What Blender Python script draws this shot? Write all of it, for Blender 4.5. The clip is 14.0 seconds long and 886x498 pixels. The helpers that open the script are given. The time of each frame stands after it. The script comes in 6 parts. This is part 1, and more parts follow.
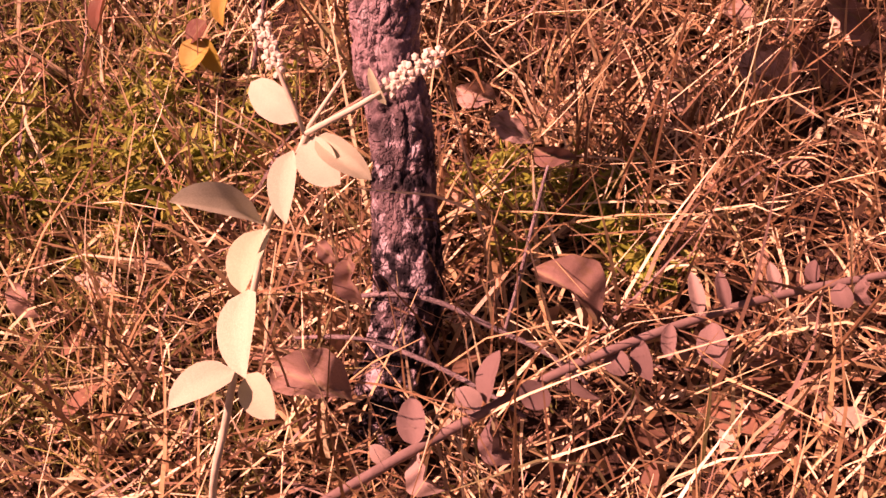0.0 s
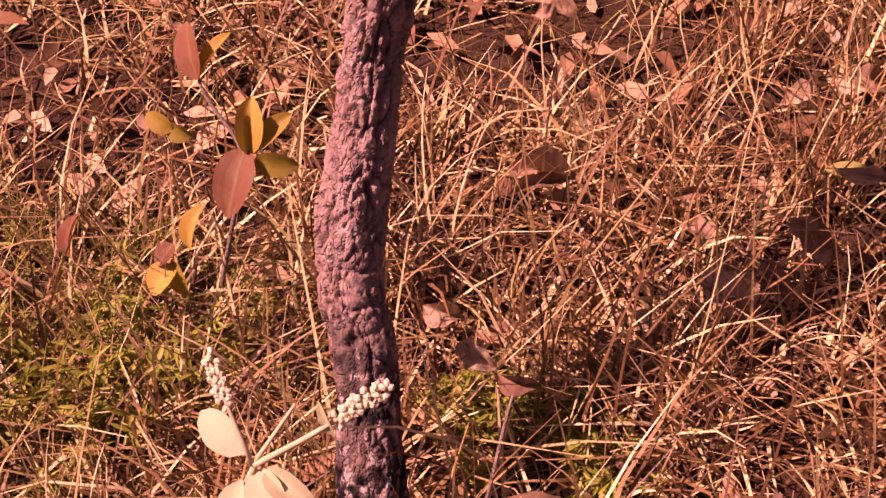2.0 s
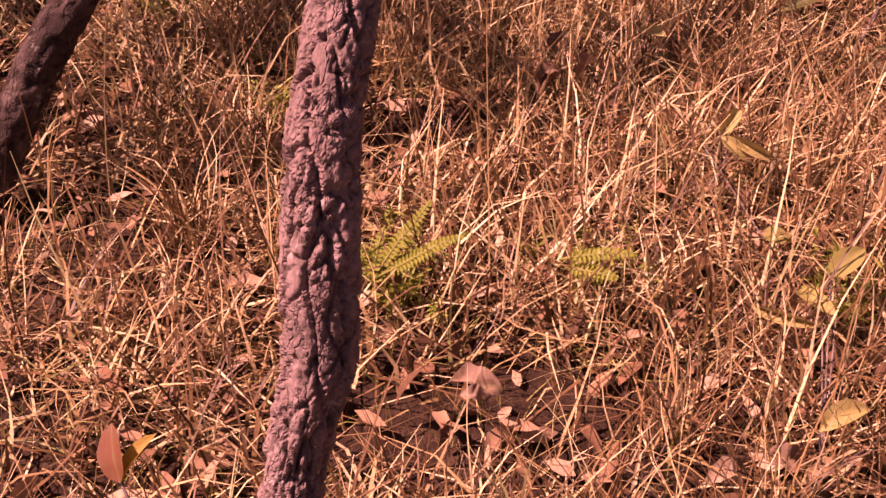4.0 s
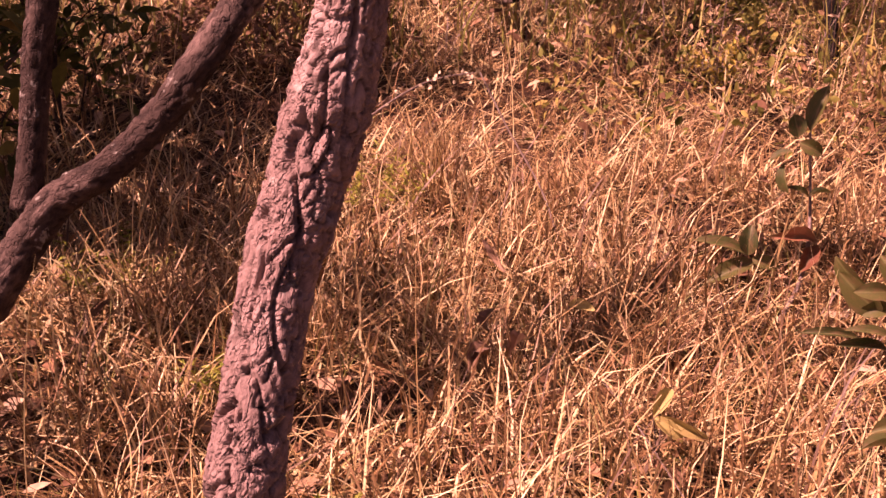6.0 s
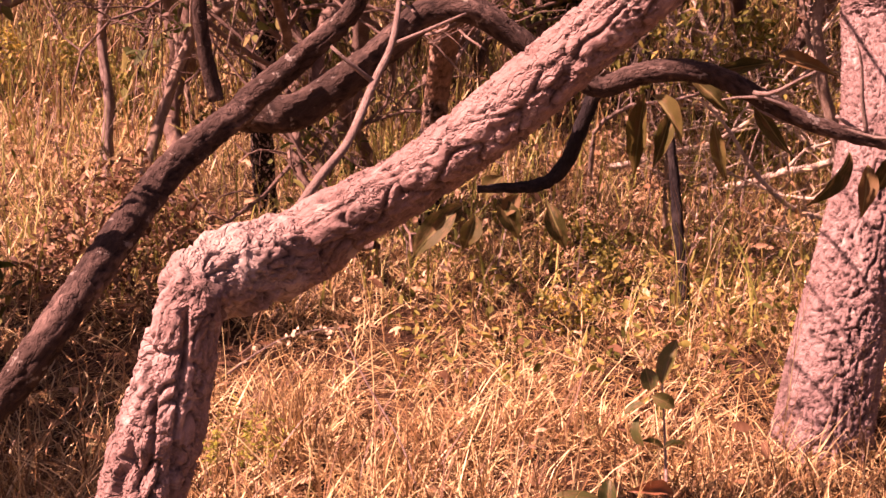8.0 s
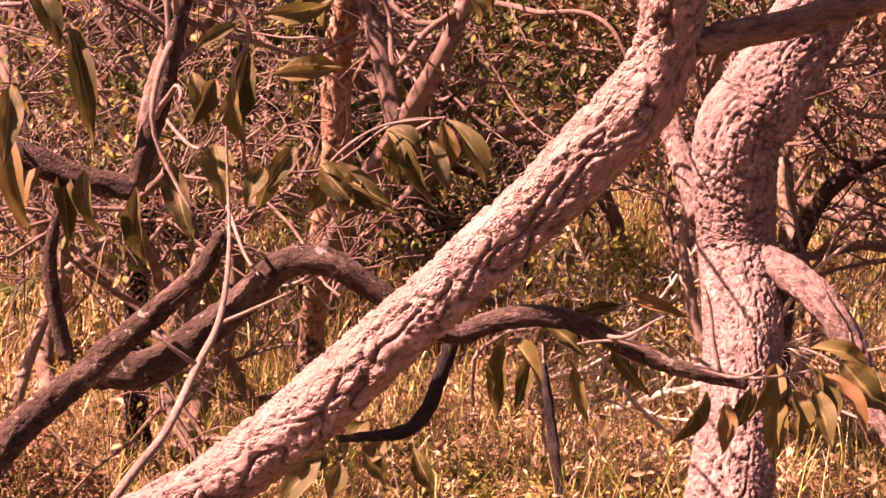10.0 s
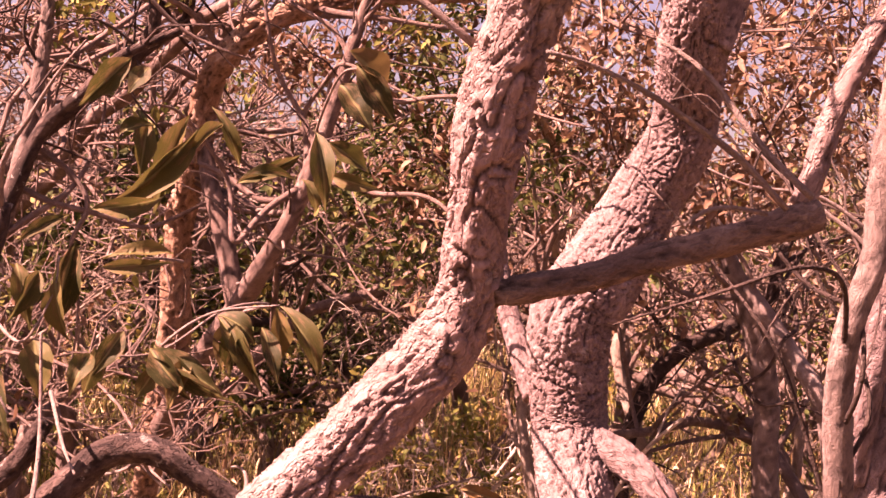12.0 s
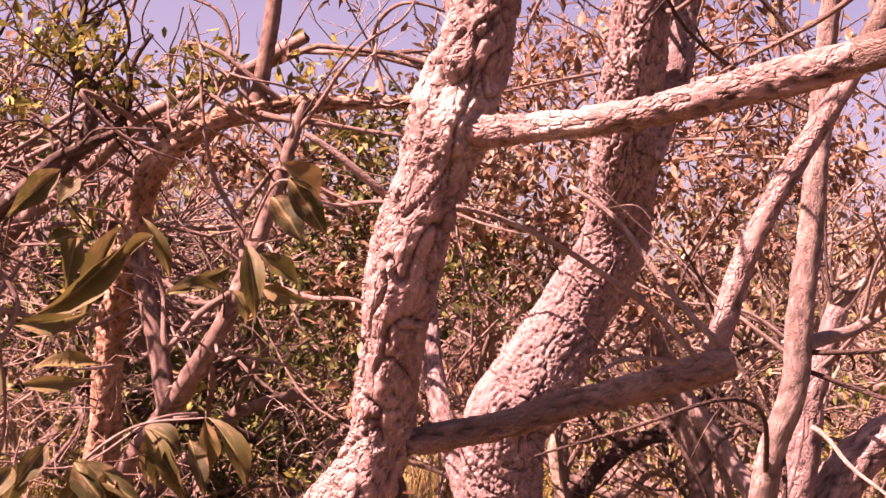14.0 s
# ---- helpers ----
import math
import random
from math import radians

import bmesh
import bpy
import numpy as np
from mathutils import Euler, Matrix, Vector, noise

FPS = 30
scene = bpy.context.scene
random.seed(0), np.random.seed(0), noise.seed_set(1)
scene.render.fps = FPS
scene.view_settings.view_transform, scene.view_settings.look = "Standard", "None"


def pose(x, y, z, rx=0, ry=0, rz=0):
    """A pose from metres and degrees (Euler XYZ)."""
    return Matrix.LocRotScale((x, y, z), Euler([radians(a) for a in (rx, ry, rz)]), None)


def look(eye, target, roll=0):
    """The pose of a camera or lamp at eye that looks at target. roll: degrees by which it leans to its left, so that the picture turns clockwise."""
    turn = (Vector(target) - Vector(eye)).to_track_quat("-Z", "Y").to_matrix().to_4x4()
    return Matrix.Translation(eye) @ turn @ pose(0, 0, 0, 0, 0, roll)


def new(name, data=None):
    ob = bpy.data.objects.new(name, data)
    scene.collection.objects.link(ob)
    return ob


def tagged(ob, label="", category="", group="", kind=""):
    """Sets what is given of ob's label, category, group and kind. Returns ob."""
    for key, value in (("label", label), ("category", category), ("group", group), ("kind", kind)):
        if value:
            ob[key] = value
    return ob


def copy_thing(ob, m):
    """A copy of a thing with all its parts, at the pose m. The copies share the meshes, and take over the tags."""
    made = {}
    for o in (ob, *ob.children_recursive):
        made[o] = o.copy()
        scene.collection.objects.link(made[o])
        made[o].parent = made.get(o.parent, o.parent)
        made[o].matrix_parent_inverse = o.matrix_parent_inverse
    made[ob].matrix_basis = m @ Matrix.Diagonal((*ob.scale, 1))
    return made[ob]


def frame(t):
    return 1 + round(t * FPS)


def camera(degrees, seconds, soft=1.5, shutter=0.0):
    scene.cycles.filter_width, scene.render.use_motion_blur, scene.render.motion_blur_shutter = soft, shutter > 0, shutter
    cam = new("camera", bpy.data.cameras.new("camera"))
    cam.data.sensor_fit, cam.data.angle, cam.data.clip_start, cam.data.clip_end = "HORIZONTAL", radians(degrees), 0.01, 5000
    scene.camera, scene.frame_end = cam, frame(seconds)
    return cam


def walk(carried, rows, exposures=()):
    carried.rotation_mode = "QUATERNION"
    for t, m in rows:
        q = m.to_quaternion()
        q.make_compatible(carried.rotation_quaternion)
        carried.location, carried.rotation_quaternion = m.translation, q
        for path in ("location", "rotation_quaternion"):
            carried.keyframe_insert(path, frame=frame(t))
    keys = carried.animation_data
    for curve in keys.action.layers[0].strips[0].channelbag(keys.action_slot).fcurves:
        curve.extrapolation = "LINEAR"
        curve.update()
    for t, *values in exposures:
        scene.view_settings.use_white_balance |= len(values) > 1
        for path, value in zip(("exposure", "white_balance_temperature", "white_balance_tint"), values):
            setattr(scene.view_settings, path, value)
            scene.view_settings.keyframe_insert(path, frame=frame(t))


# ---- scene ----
cam = camera(37, 14.0)
PATH = [
    (0, (-0.065, -0.062, 1.364), (-0.3974, 1.0211, -0.2841), -3.51),
    (0.5, (-0.064, -0.045, 1.381), (-0.3871, 1.0515, -0.2597), -2.91),
    (1, (-0.070, -0.025, 1.396), (-0.3899, 1.0909, -0.2329), -1.87),
    (1.5, (-0.063, -0.005, 1.415), (-0.3820, 1.1769, -0.1662), -1.55),
    (2, (-0.066, 0.018, 1.429), (-0.4047, 1.2722, -0.0910), -1.94),
    (2.5, (-0.068, 0.037, 1.452), (-0.4093, 1.3625, -0.0057), -1.54),
    (3, (-0.070, 0.054, 1.475), (-0.3933, 1.4659, 0.0956), -0.80),
    (3.5, (-0.060, 0.077, 1.505), (-0.3780, 1.5794, 0.2235), -0.38),
    (4, (-0.062, 0.091, 1.529), (-0.3757, 1.6670, 0.3385), 0.15),
    (4.2, (-0.062, 0.096, 1.537), (-0.3700, 1.7015, 0.3850), 0.25),
    (6.3, (-0.072, 0.178, 1.605), (-0.2994, 1.9744, 0.7565), 1.09),
    (6.5, (-0.066, 0.183, 1.615), (-0.2770, 1.9949, 0.7947), 0.96),
    (7, (-0.064, 0.190, 1.641), (-0.2440, 2.0434, 0.9122), 1.48),
    (7.2, (-0.063, 0.191, 1.653), (-0.2107, 2.0608, 0.9585), 2.02),
    (9.3, (0.018, 0.235, 1.742), (-0.0184, 2.1951, 1.3437), 1.78),
    (9.5, (0.023, 0.236, 1.749), (-0.0013, 2.2029, 1.3871), 1.79),
    (10, (0.049, 0.241, 1.776), (0.1110, 2.2229, 1.5155), 1.51),
    (10.5, (0.058, 0.238, 1.795), (0.1540, 2.2280, 1.6160), 1.99),
    (11, (0.059, 0.235, 1.818), (0.1989, 2.2270, 1.7025), 2.50),
    (11.5, (0.073, 0.234, 1.835), (0.2901, 2.2206, 1.7539), 3.00),
    (12, (0.087, 0.229, 1.859), (0.3655, 2.2092, 1.8405), 3.02),
    (12.5, (0.098, 0.232, 1.869), (0.4463, 2.2016, 1.8598), 3.20),
    (13, (0.102, 0.232, 1.886), (0.4530, 2.2007, 1.9366), 3.42),
    (13.5, (0.106, 0.230, 1.896), (0.4294, 2.2022, 1.9587), 3.26),
    (14, (0.111, 0.225, 1.913), (0.4667, 2.1898, 2.0342), 3.29),
]
walk(cam, [(t, look(eye, target, roll)) for t, eye, target, roll in PATH],
     exposures=((0.0, 1.12, 9450, 114), (2.0, 1.0, 9350, 109), (4.0, 1.02, 8700, 97), (6.5, 1.38, 9000, 92), (7.2, 1.52, 9100, 90), (9.5, 2.16, 9700, 82), (11.5, 2.5, 9150, 80), (14.0, 2.52, 8350, 79)))

# ---- light ----
SUN_AZ, SUN_EL = radians(-103), radians(50)   # azimuth from the +y axis, clockwise
to_sun = Vector((math.sin(SUN_AZ) * math.cos(SUN_EL), math.cos(SUN_AZ) * math.cos(SUN_EL), math.sin(SUN_EL)))
world = bpy.data.worlds.new("World")
scene.world = world
world.use_nodes = True
sky = world.node_tree.nodes.new("ShaderNodeTexSky")
sky.sky_type, sky.sun_disc, sky.dust_density = "NISHITA", False, 2.5
sky.sun_elevation, sky.sun_rotation = SUN_EL, SUN_AZ
back = world.node_tree.nodes["Background"]
back.inputs["Strength"].default_value = 0.031
world.node_tree.links.new(sky.outputs[0], back.inputs["Color"])
sun_data = bpy.data.lights.new("sun", "SUN")
sun_data.energy, sun_data.angle, sun_data.color = 5.0, radians(0.5), (1.0, 0.93, 0.82)
sun_ob = new("sun", sun_data)
sun_ob.matrix_world = look((0, 0, 8), Vector((0, 0, 8)) - to_sun)


# ---- materials ----
def material(name, rough=0.85, spec=0.3):
    m = bpy.data.materials.new(name)
    m.use_nodes = True
    nt = m.node_tree
    b = nt.nodes["Principled BSDF"]
    b.inputs["Roughness"].default_value = rough
    b.inputs["Specular IOR Level"].default_value = spec
    return m, nt, b


def ramp(nt, fac, stops):
    n = nt.nodes.new("ShaderNodeValToRGB")
    e = n.color_ramp.elements
    while len(e) < len(stops):
        e.new(0.5)
    for k, (at, col) in enumerate(stops):
        e[k].position, e[k].color = at, (*col, 1)
    nt.links.new(fac, n.inputs["Fac"])
    return n.outputs["Color"]


def noise_tex(nt, scale, detail=4, rough=0.6, stretch=(1, 1, 1)):
    co = nt.nodes.new("ShaderNodeTexCoord")
    mp = nt.nodes.new("ShaderNodeMapping")
    mp.inputs["Scale"].default_value = stretch
    n = nt.nodes.new("ShaderNodeTexNoise")
    n.inputs["Scale"].default_value, n.inputs["Detail"].default_value, n.inputs["Roughness"].default_value = scale, detail, rough
    nt.links.new(co.outputs["Object"], mp.inputs["Vector"])
    nt.links.new(mp.outputs["Vector"], n.inputs["Vector"])
    return n.outputs["Fac"]


def mix(nt, fac, a, b, kind="MIX"):
    n = nt.nodes.new("ShaderNodeMix")
    n.data_type, n.blend_type = "RGBA", kind
    for value, socket in ((fac, n.inputs[0]), (a, n.inputs[6]), (b, n.inputs[7])):
        if isinstance(value, (int, float)):
            socket.default_value = value
        elif isinstance(value, tuple):
            socket.default_value = (*value, 1)
        else:
            nt.links.new(value, socket)
    return n.outputs[2]


def bump(nt, b, height, strength, dist):
    n = nt.nodes.new("ShaderNodeBump")
    n.inputs["Strength"].default_value, n.inputs["Distance"].default_value = strength, dist
    nt.links.new(height, n.inputs["Height"])
    nt.links.new(n.outputs["Normal"], b.inputs["Normal"])


def bark(name, dark, mid, light, scale=1.0, char=0.0, lichen=0.0, plates=1.0):
    """Rough bark in the limb's own coordinates: plates with dark crevices, grain, pale lichen; char: how much of it fire has blackened."""
    m, nt, b = material(name, 0.92, 0.12)
    att = nt.nodes.new("ShaderNodeAttribute")
    att.attribute_name = "barkco"

    def own(kind, freq, stretch, detail=4, rough=0.65):
        mp = nt.nodes.new("ShaderNodeMapping")
        mp.inputs["Scale"].default_value = (1, 1, stretch)
        n = nt.nodes.new(kind)
        n.inputs["Scale"].default_value = freq
        nt.links.new(att.outputs["Vector"], mp.inputs["Vector"])
        nt.links.new(mp.outputs["Vector"], n.inputs["Vector"])
        if kind == "ShaderNodeTexNoise":
            n.inputs["Detail"].default_value, n.inputs["Roughness"].default_value = detail, rough
        return n, mp

    big = own("ShaderNodeTexNoise", 9 * scale, 0.6, 5)[0].outputs["Fac"]
    fine = own("ShaderNodeTexNoise", 170 * scale, 0.5, 5, 0.75)[0].outputs["Fac"]
    vor, mp = own("ShaderNodeTexVoronoi", 44 * scale, 0.3)
    vor.feature = "DISTANCE_TO_EDGE"
    wob = own("ShaderNodeTexNoise", 48 * scale, 0.7, 3)[0]
    push = nt.nodes.new("ShaderNodeVectorMath")
    push.operation = "MULTIPLY_ADD"
    push.inputs[1].default_value = (0.05 / scale,) * 3
    nt.links.new(wob.outputs["Color"], push.inputs[0])
    nt.links.new(mp.outputs["Vector"], push.inputs[2])
    nt.links.new(push.outputs[0], vor.inputs["Vector"])
    gap = vor.outputs["Distance"]
    low = tuple(0.3 * a + 0.7 * c for a, c in zip(dark, mid))
    col = ramp(nt, big, [(0.3, low), (0.5, mid), (0.72, light)])
    col = mix(nt, 0.6, col, ramp(nt, fine, [(0.3, (0.42, 0.38, 0.36)), (0.58, (1.12, 1.1, 1.08))]), "MULTIPLY")
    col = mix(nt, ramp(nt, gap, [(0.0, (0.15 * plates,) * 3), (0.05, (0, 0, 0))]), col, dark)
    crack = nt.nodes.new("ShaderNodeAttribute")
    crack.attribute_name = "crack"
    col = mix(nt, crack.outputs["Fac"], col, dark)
    if lichen:
        spots = own("ShaderNodeTexNoise", 26 * scale, 1.0, 4)[0].outputs["Fac"]
        col = mix(nt, ramp(nt, spots, [(0.62, (0, 0, 0)), (0.67, (lichen,) * 3)]), col, (0.62, 0.6, 0.52))
    if char:
        # bleached, worn bark on calluses
        pale = nt.nodes.new("ShaderNodeAttribute")
        pale.attribute_name = "pale"
        col = mix(nt, pale.outputs["Fac"], col, ramp(nt, fine, [(0.3, (0.24, 0.18, 0.158)), (0.6, (0.44, 0.36, 0.31))]))
        burn = nt.nodes.new("ShaderNodeAttribute")
        burn.attribute_name = "burn"
        flecks = ramp(nt, own("ShaderNodeTexNoise", 62, 0.7, 4)[0].outputs["Fac"], [(0.49, (0.010, 0.008, 0.008)), (0.55, (0.07, 0.053, 0.05)), (0.62, (0.40, 0.32, 0.29))])
        col = mix(nt, burn.outputs["Fac"], col, flecks)
    nt.links.new(col, b.inputs["Base Color"])
    edge = ramp(nt, gap, [(0.0, (0.35, 0.35, 0.35)), (0.14, (1, 1, 1))])
    add = nt.nodes.new("ShaderNodeMath")
    add.operation = "MULTIPLY_ADD"
    add.inputs[1].default_value = 0.9
    nt.links.new(fine, add.inputs[0])
    nt.links.new(edge, add.inputs[2])
    bump(nt, b, add.outputs[0], 0.9, 0.006 / scale)
    return m


def island_mat(name, stops, rough=0.7, spec=0.25, through_light=0.0, per_object=False, vein=0.0):
    """Blades and leaves: each has a tint of its own."""
    m, nt, b = material(name, rough, spec)
    if per_object:
        r = nt.nodes.new("ShaderNodeObjectInfo").outputs["Random"]
    else:
        r = nt.nodes.new("ShaderNodeNewGeometry").outputs["Random Per Island"]
    col = ramp(nt, r, stops)
    spots = noise_tex(nt, 60, 4, 0.65)
    col = mix(nt, 0.55, col, ramp(nt, spots, [(0.3, (0.55, 0.5, 0.45)), (0.65, (1.15, 1.12, 1.05))]), "MULTIPLY")
    if vein:
        # brown blotches, and a pale midrib along the leaf's own axis
        col = mix(nt, ramp(nt, noise_tex(nt, 3.5, 5, 0.7, (1, 2, 1)), [(0.5, (0, 0, 0)), (0.64, (0.75, 0.75, 0.75))]), col, (0.17, 0.10, 0.045))
        own = nt.nodes.new("ShaderNodeSeparateXYZ")
        nt.links.new(nt.nodes.new("ShaderNodeTexCoord").outputs["Object"], own.inputs[0])
        away = nt.nodes.new("ShaderNodeMath")
        away.operation = "ABSOLUTE"
        nt.links.new(own.outputs["Y"], away.inputs[0])
        col = mix(nt, ramp(nt, away.outputs[0], [(0.02, (vein,) * 3), (0.05, (0, 0, 0))]), col, (0.24, 0.22, 0.085))
    nt.links.new(col, b.inputs["Base Color"])
    bump(nt, b, spots, 0.4, 0.002)
    if through_light:
        tr = nt.nodes.new("ShaderNodeBsdfTranslucent")
        nt.links.new(col, tr.inputs["Color"])
        ms = nt.nodes.new("ShaderNodeMixShader")
        ms.inputs[0].default_value = through_light
        out = nt.nodes["Material Output"]
        nt.links.new(b.outputs[0], ms.inputs[1])
        nt.links.new(tr.outputs[0], ms.inputs[2])
        nt.links.new(ms.outputs[0], out.inputs["Surface"])
    return m


BARK_MAIN = bark("bark_main", (0.035, 0.024, 0.02), (0.275, 0.188, 0.166), (0.395, 0.287, 0.258), 1.0, char=1.0, lichen=0.22)
BARK_GREY = bark("bark_grey", (0.03, 0.02, 0.018), (0.245, 0.172, 0.158), (0.35, 0.262, 0.242), 0.8, lichen=0.25)
BARK_DARK = bark("bark_dark", (0.014, 0.010, 0.009), (0.065, 0.044, 0.036), (0.22, 0.155, 0.13), 1.0, lichen=0.3)
BARK_ORANGE = bark("bark_orange", (0.04, 0.022, 0.014), (0.34, 0.20, 0.13), (0.50, 0.38, 0.30), 1.0, char=1.0)
BARK_BLACK = bark("bark_black", (0.008, 0.007, 0.008), (0.022, 0.018, 0.018), (0.09, 0.075, 0.07), 1.0)
BARK_LIMB = bark("bark_limb", (0.04, 0.027, 0.022), (0.175, 0.12, 0.098), (0.30, 0.22, 0.18), 2.0)
BARK_THIN = bark("bark_thin", (0.07, 0.05, 0.042), (0.22, 0.165, 0.142), (0.36, 0.29, 0.25), 2.0)
TWIG = bark("twig_bark", (0.08, 0.06, 0.05), (0.22, 0.165, 0.14), (0.37, 0.31, 0.265), 3.0)
BARK_SOOT = bark("bark_soot", (0.05, 0.035, 0.03), (0.20, 0.145, 0.12), (0.32, 0.25, 0.215), 1.5, char=1.0)
STRAW = island_mat("straw", [(0.0, (0.09, 0.043, 0.019)), (0.42, (0.225, 0.122, 0.05)), (0.72, (0.50, 0.345, 0.155)), (0.93, (0.79, 0.665, 0.39)), (1.0, (0.22, 0.22, 0.07))], 0.55, 0.4, 0.12)
GREEN_GRASS = island_mat("green_grass", [(0.0, (0.14, 0.17, 0.04)), (0.6, (0.28, 0.285, 0.07)), (1.0, (0.47, 0.39, 0.14))], 0.6, 0.3, 0.3)
LITTER = island_mat("litter", [(0.0, (0.09, 0.045, 0.025)), (0.4, (0.25, 0.13, 0.07)), (0.75, (0.40, 0.25, 0.15)), (1.0, (0.55, 0.40, 0.27))], 0.8, 0.2, 0.1)
LEAF_LONG = island_mat("long_leaf", [(0.0, (0.035, 0.037, 0.010)), (0.5, (0.068, 0.064, 0.017)), (0.85, (0.12, 0.10, 0.03)), (1.0, (0.17, 0.095, 0.04))], 0.6, 0.25, 0.3, per_object=True, vein=0.6)
LEAF_BUSH = island_mat("bush_leaf", [(0.0, (0.06, 0.075, 0.018)), (0.4, (0.15, 0.155, 0.038)), (0.75, (0.25, 0.22, 0.06)), (1.0, (0.37, 0.27, 0.09))], 0.75, 0.15, 0.25)
LEAF_DARK = island_mat("dark_leaf", [(0.0, (0.035, 0.05, 0.014)), (0.5, (0.075, 0.09, 0.024)), (0.85, (0.15, 0.15, 0.045)), (1.0, (0.24, 0.19, 0.07))], 0.7, 0.2, 0.2)
LEAF_RUST = island_mat("rust_leaf", [(0.0, (0.075, 0.036, 0.02)), (0.5, (0.17, 0.088, 0.048)), (0.8, (0.27, 0.165, 0.10)), (1.0, (0.12, 0.12, 0.045))], 0.6, 0.3, 0.2)
LEAF_YELLOW = island_mat("yellow_leaf", [(0.0, (0.14, 0.15, 0.03)), (0.5, (0.40, 0.33, 0.06)), (1.0, (0.62, 0.44, 0.1))], 0.55, 0.35, 0.3)


def soil():
    m, nt, b = material("soil", 0.95, 0.1)
    a = noise_tex(nt, 3.5, 6, 0.7)
    c = noise_tex(nt, 45, 5, 0.7)
    col = ramp(nt, a, [(0.3, (0.03, 0.016, 0.010)), (0.55, (0.065, 0.036, 0.023)), (0.75, (0.14, 0.085, 0.05))])
    col = mix(nt, 0.7, col, ramp(nt, c, [(0.35, (0.3, 0.28, 0.26)), (0.65, (1.3, 1.25, 1.15))]), "MULTIPLY")
    nt.links.new(col, b.inputs["Base Color"])
    bump(nt, b, c, 1.0, 0.02)
    return m


SOIL = soil()


# ---- mesh tools ----
def link(name, mesh, mat, parent=None, label=""):
    mesh.materials.clear()
    mesh.materials.append(mat)
    ob = new(name, mesh)
    if parent:
        ob.parent = parent
    return tagged(ob, label)


def thing(name, at, label, category, group="", kind=""):
    ob = new(name)
    ob.location = at
    ob.empty_display_size = 0.05
    tagged(ob, label, category, group, kind)
    return ob


def place_part(ob, parent):
    """Keep world coordinates of a part whose thing stands at its base."""
    ob.parent = parent
    ob.matrix_parent_inverse = Matrix.Translation(-Vector(parent.location))
    return ob


def raw_mesh(name, verts, faces, smooth=True):
    me = bpy.data.meshes.new(name)
    me.from_pydata([tuple(v) for v in verts], [], faces)
    if smooth:
        me.polygons.foreach_set("use_smooth", [True] * len(me.polygons))
    me.update()
    return me


def spine(points, step, soften=3):
    """A smooth way through points of x, y, z, radius, in even steps."""
    p = np.array(points, float)
    seg = np.r_[0, np.cumsum(np.linalg.norm(np.diff(p[:, :3], axis=0), axis=1))]
    n = max(4, int(seg[-1] / step))
    s = np.linspace(0, seg[-1], n)
    q = np.empty((n, 4))
    ext = np.vstack([2 * p[0] - p[1], p, 2 * p[-1] - p[-2]])
    k = np.clip(np.searchsorted(seg, s, side="right") - 1, 0, len(p) - 2)
    u = ((s - seg[k]) / np.maximum(seg[k + 1] - seg[k], 1e-6))[:, None]
    a, b, c, d = ext[k], ext[k + 1], ext[k + 2], ext[k + 3]
    q = 0.5 * (2 * b + (c - a) * u + (2 * a - 5 * b + 4 * c - d) * u ** 2 + (3 * b - a - 3 * c + d) * u ** 3)
    for _ in range(soften * max(1, int(0.02 / step))):
        q[1:-1] = 0.5 * q[1:-1] + 0.25 * (q[:-2] + q[2:])
    q[:, 3] = np.maximum(q[:, 3], 0.0008)
    return q


def axes_along(q):
    d = np.gradient(q[:, :3], axis=0)
    d /= np.linalg.norm(d, axis=1)[:, None]
    side = np.cross(d[0], (0.3, -1, 0.2))
    sides = []
    for v in d:
        side = side - v * (side @ v)
        side /= np.linalg.norm(side)
        sides.append(side.copy())
    sides = np.array(sides)
    return d, sides, np.cross(d, sides)


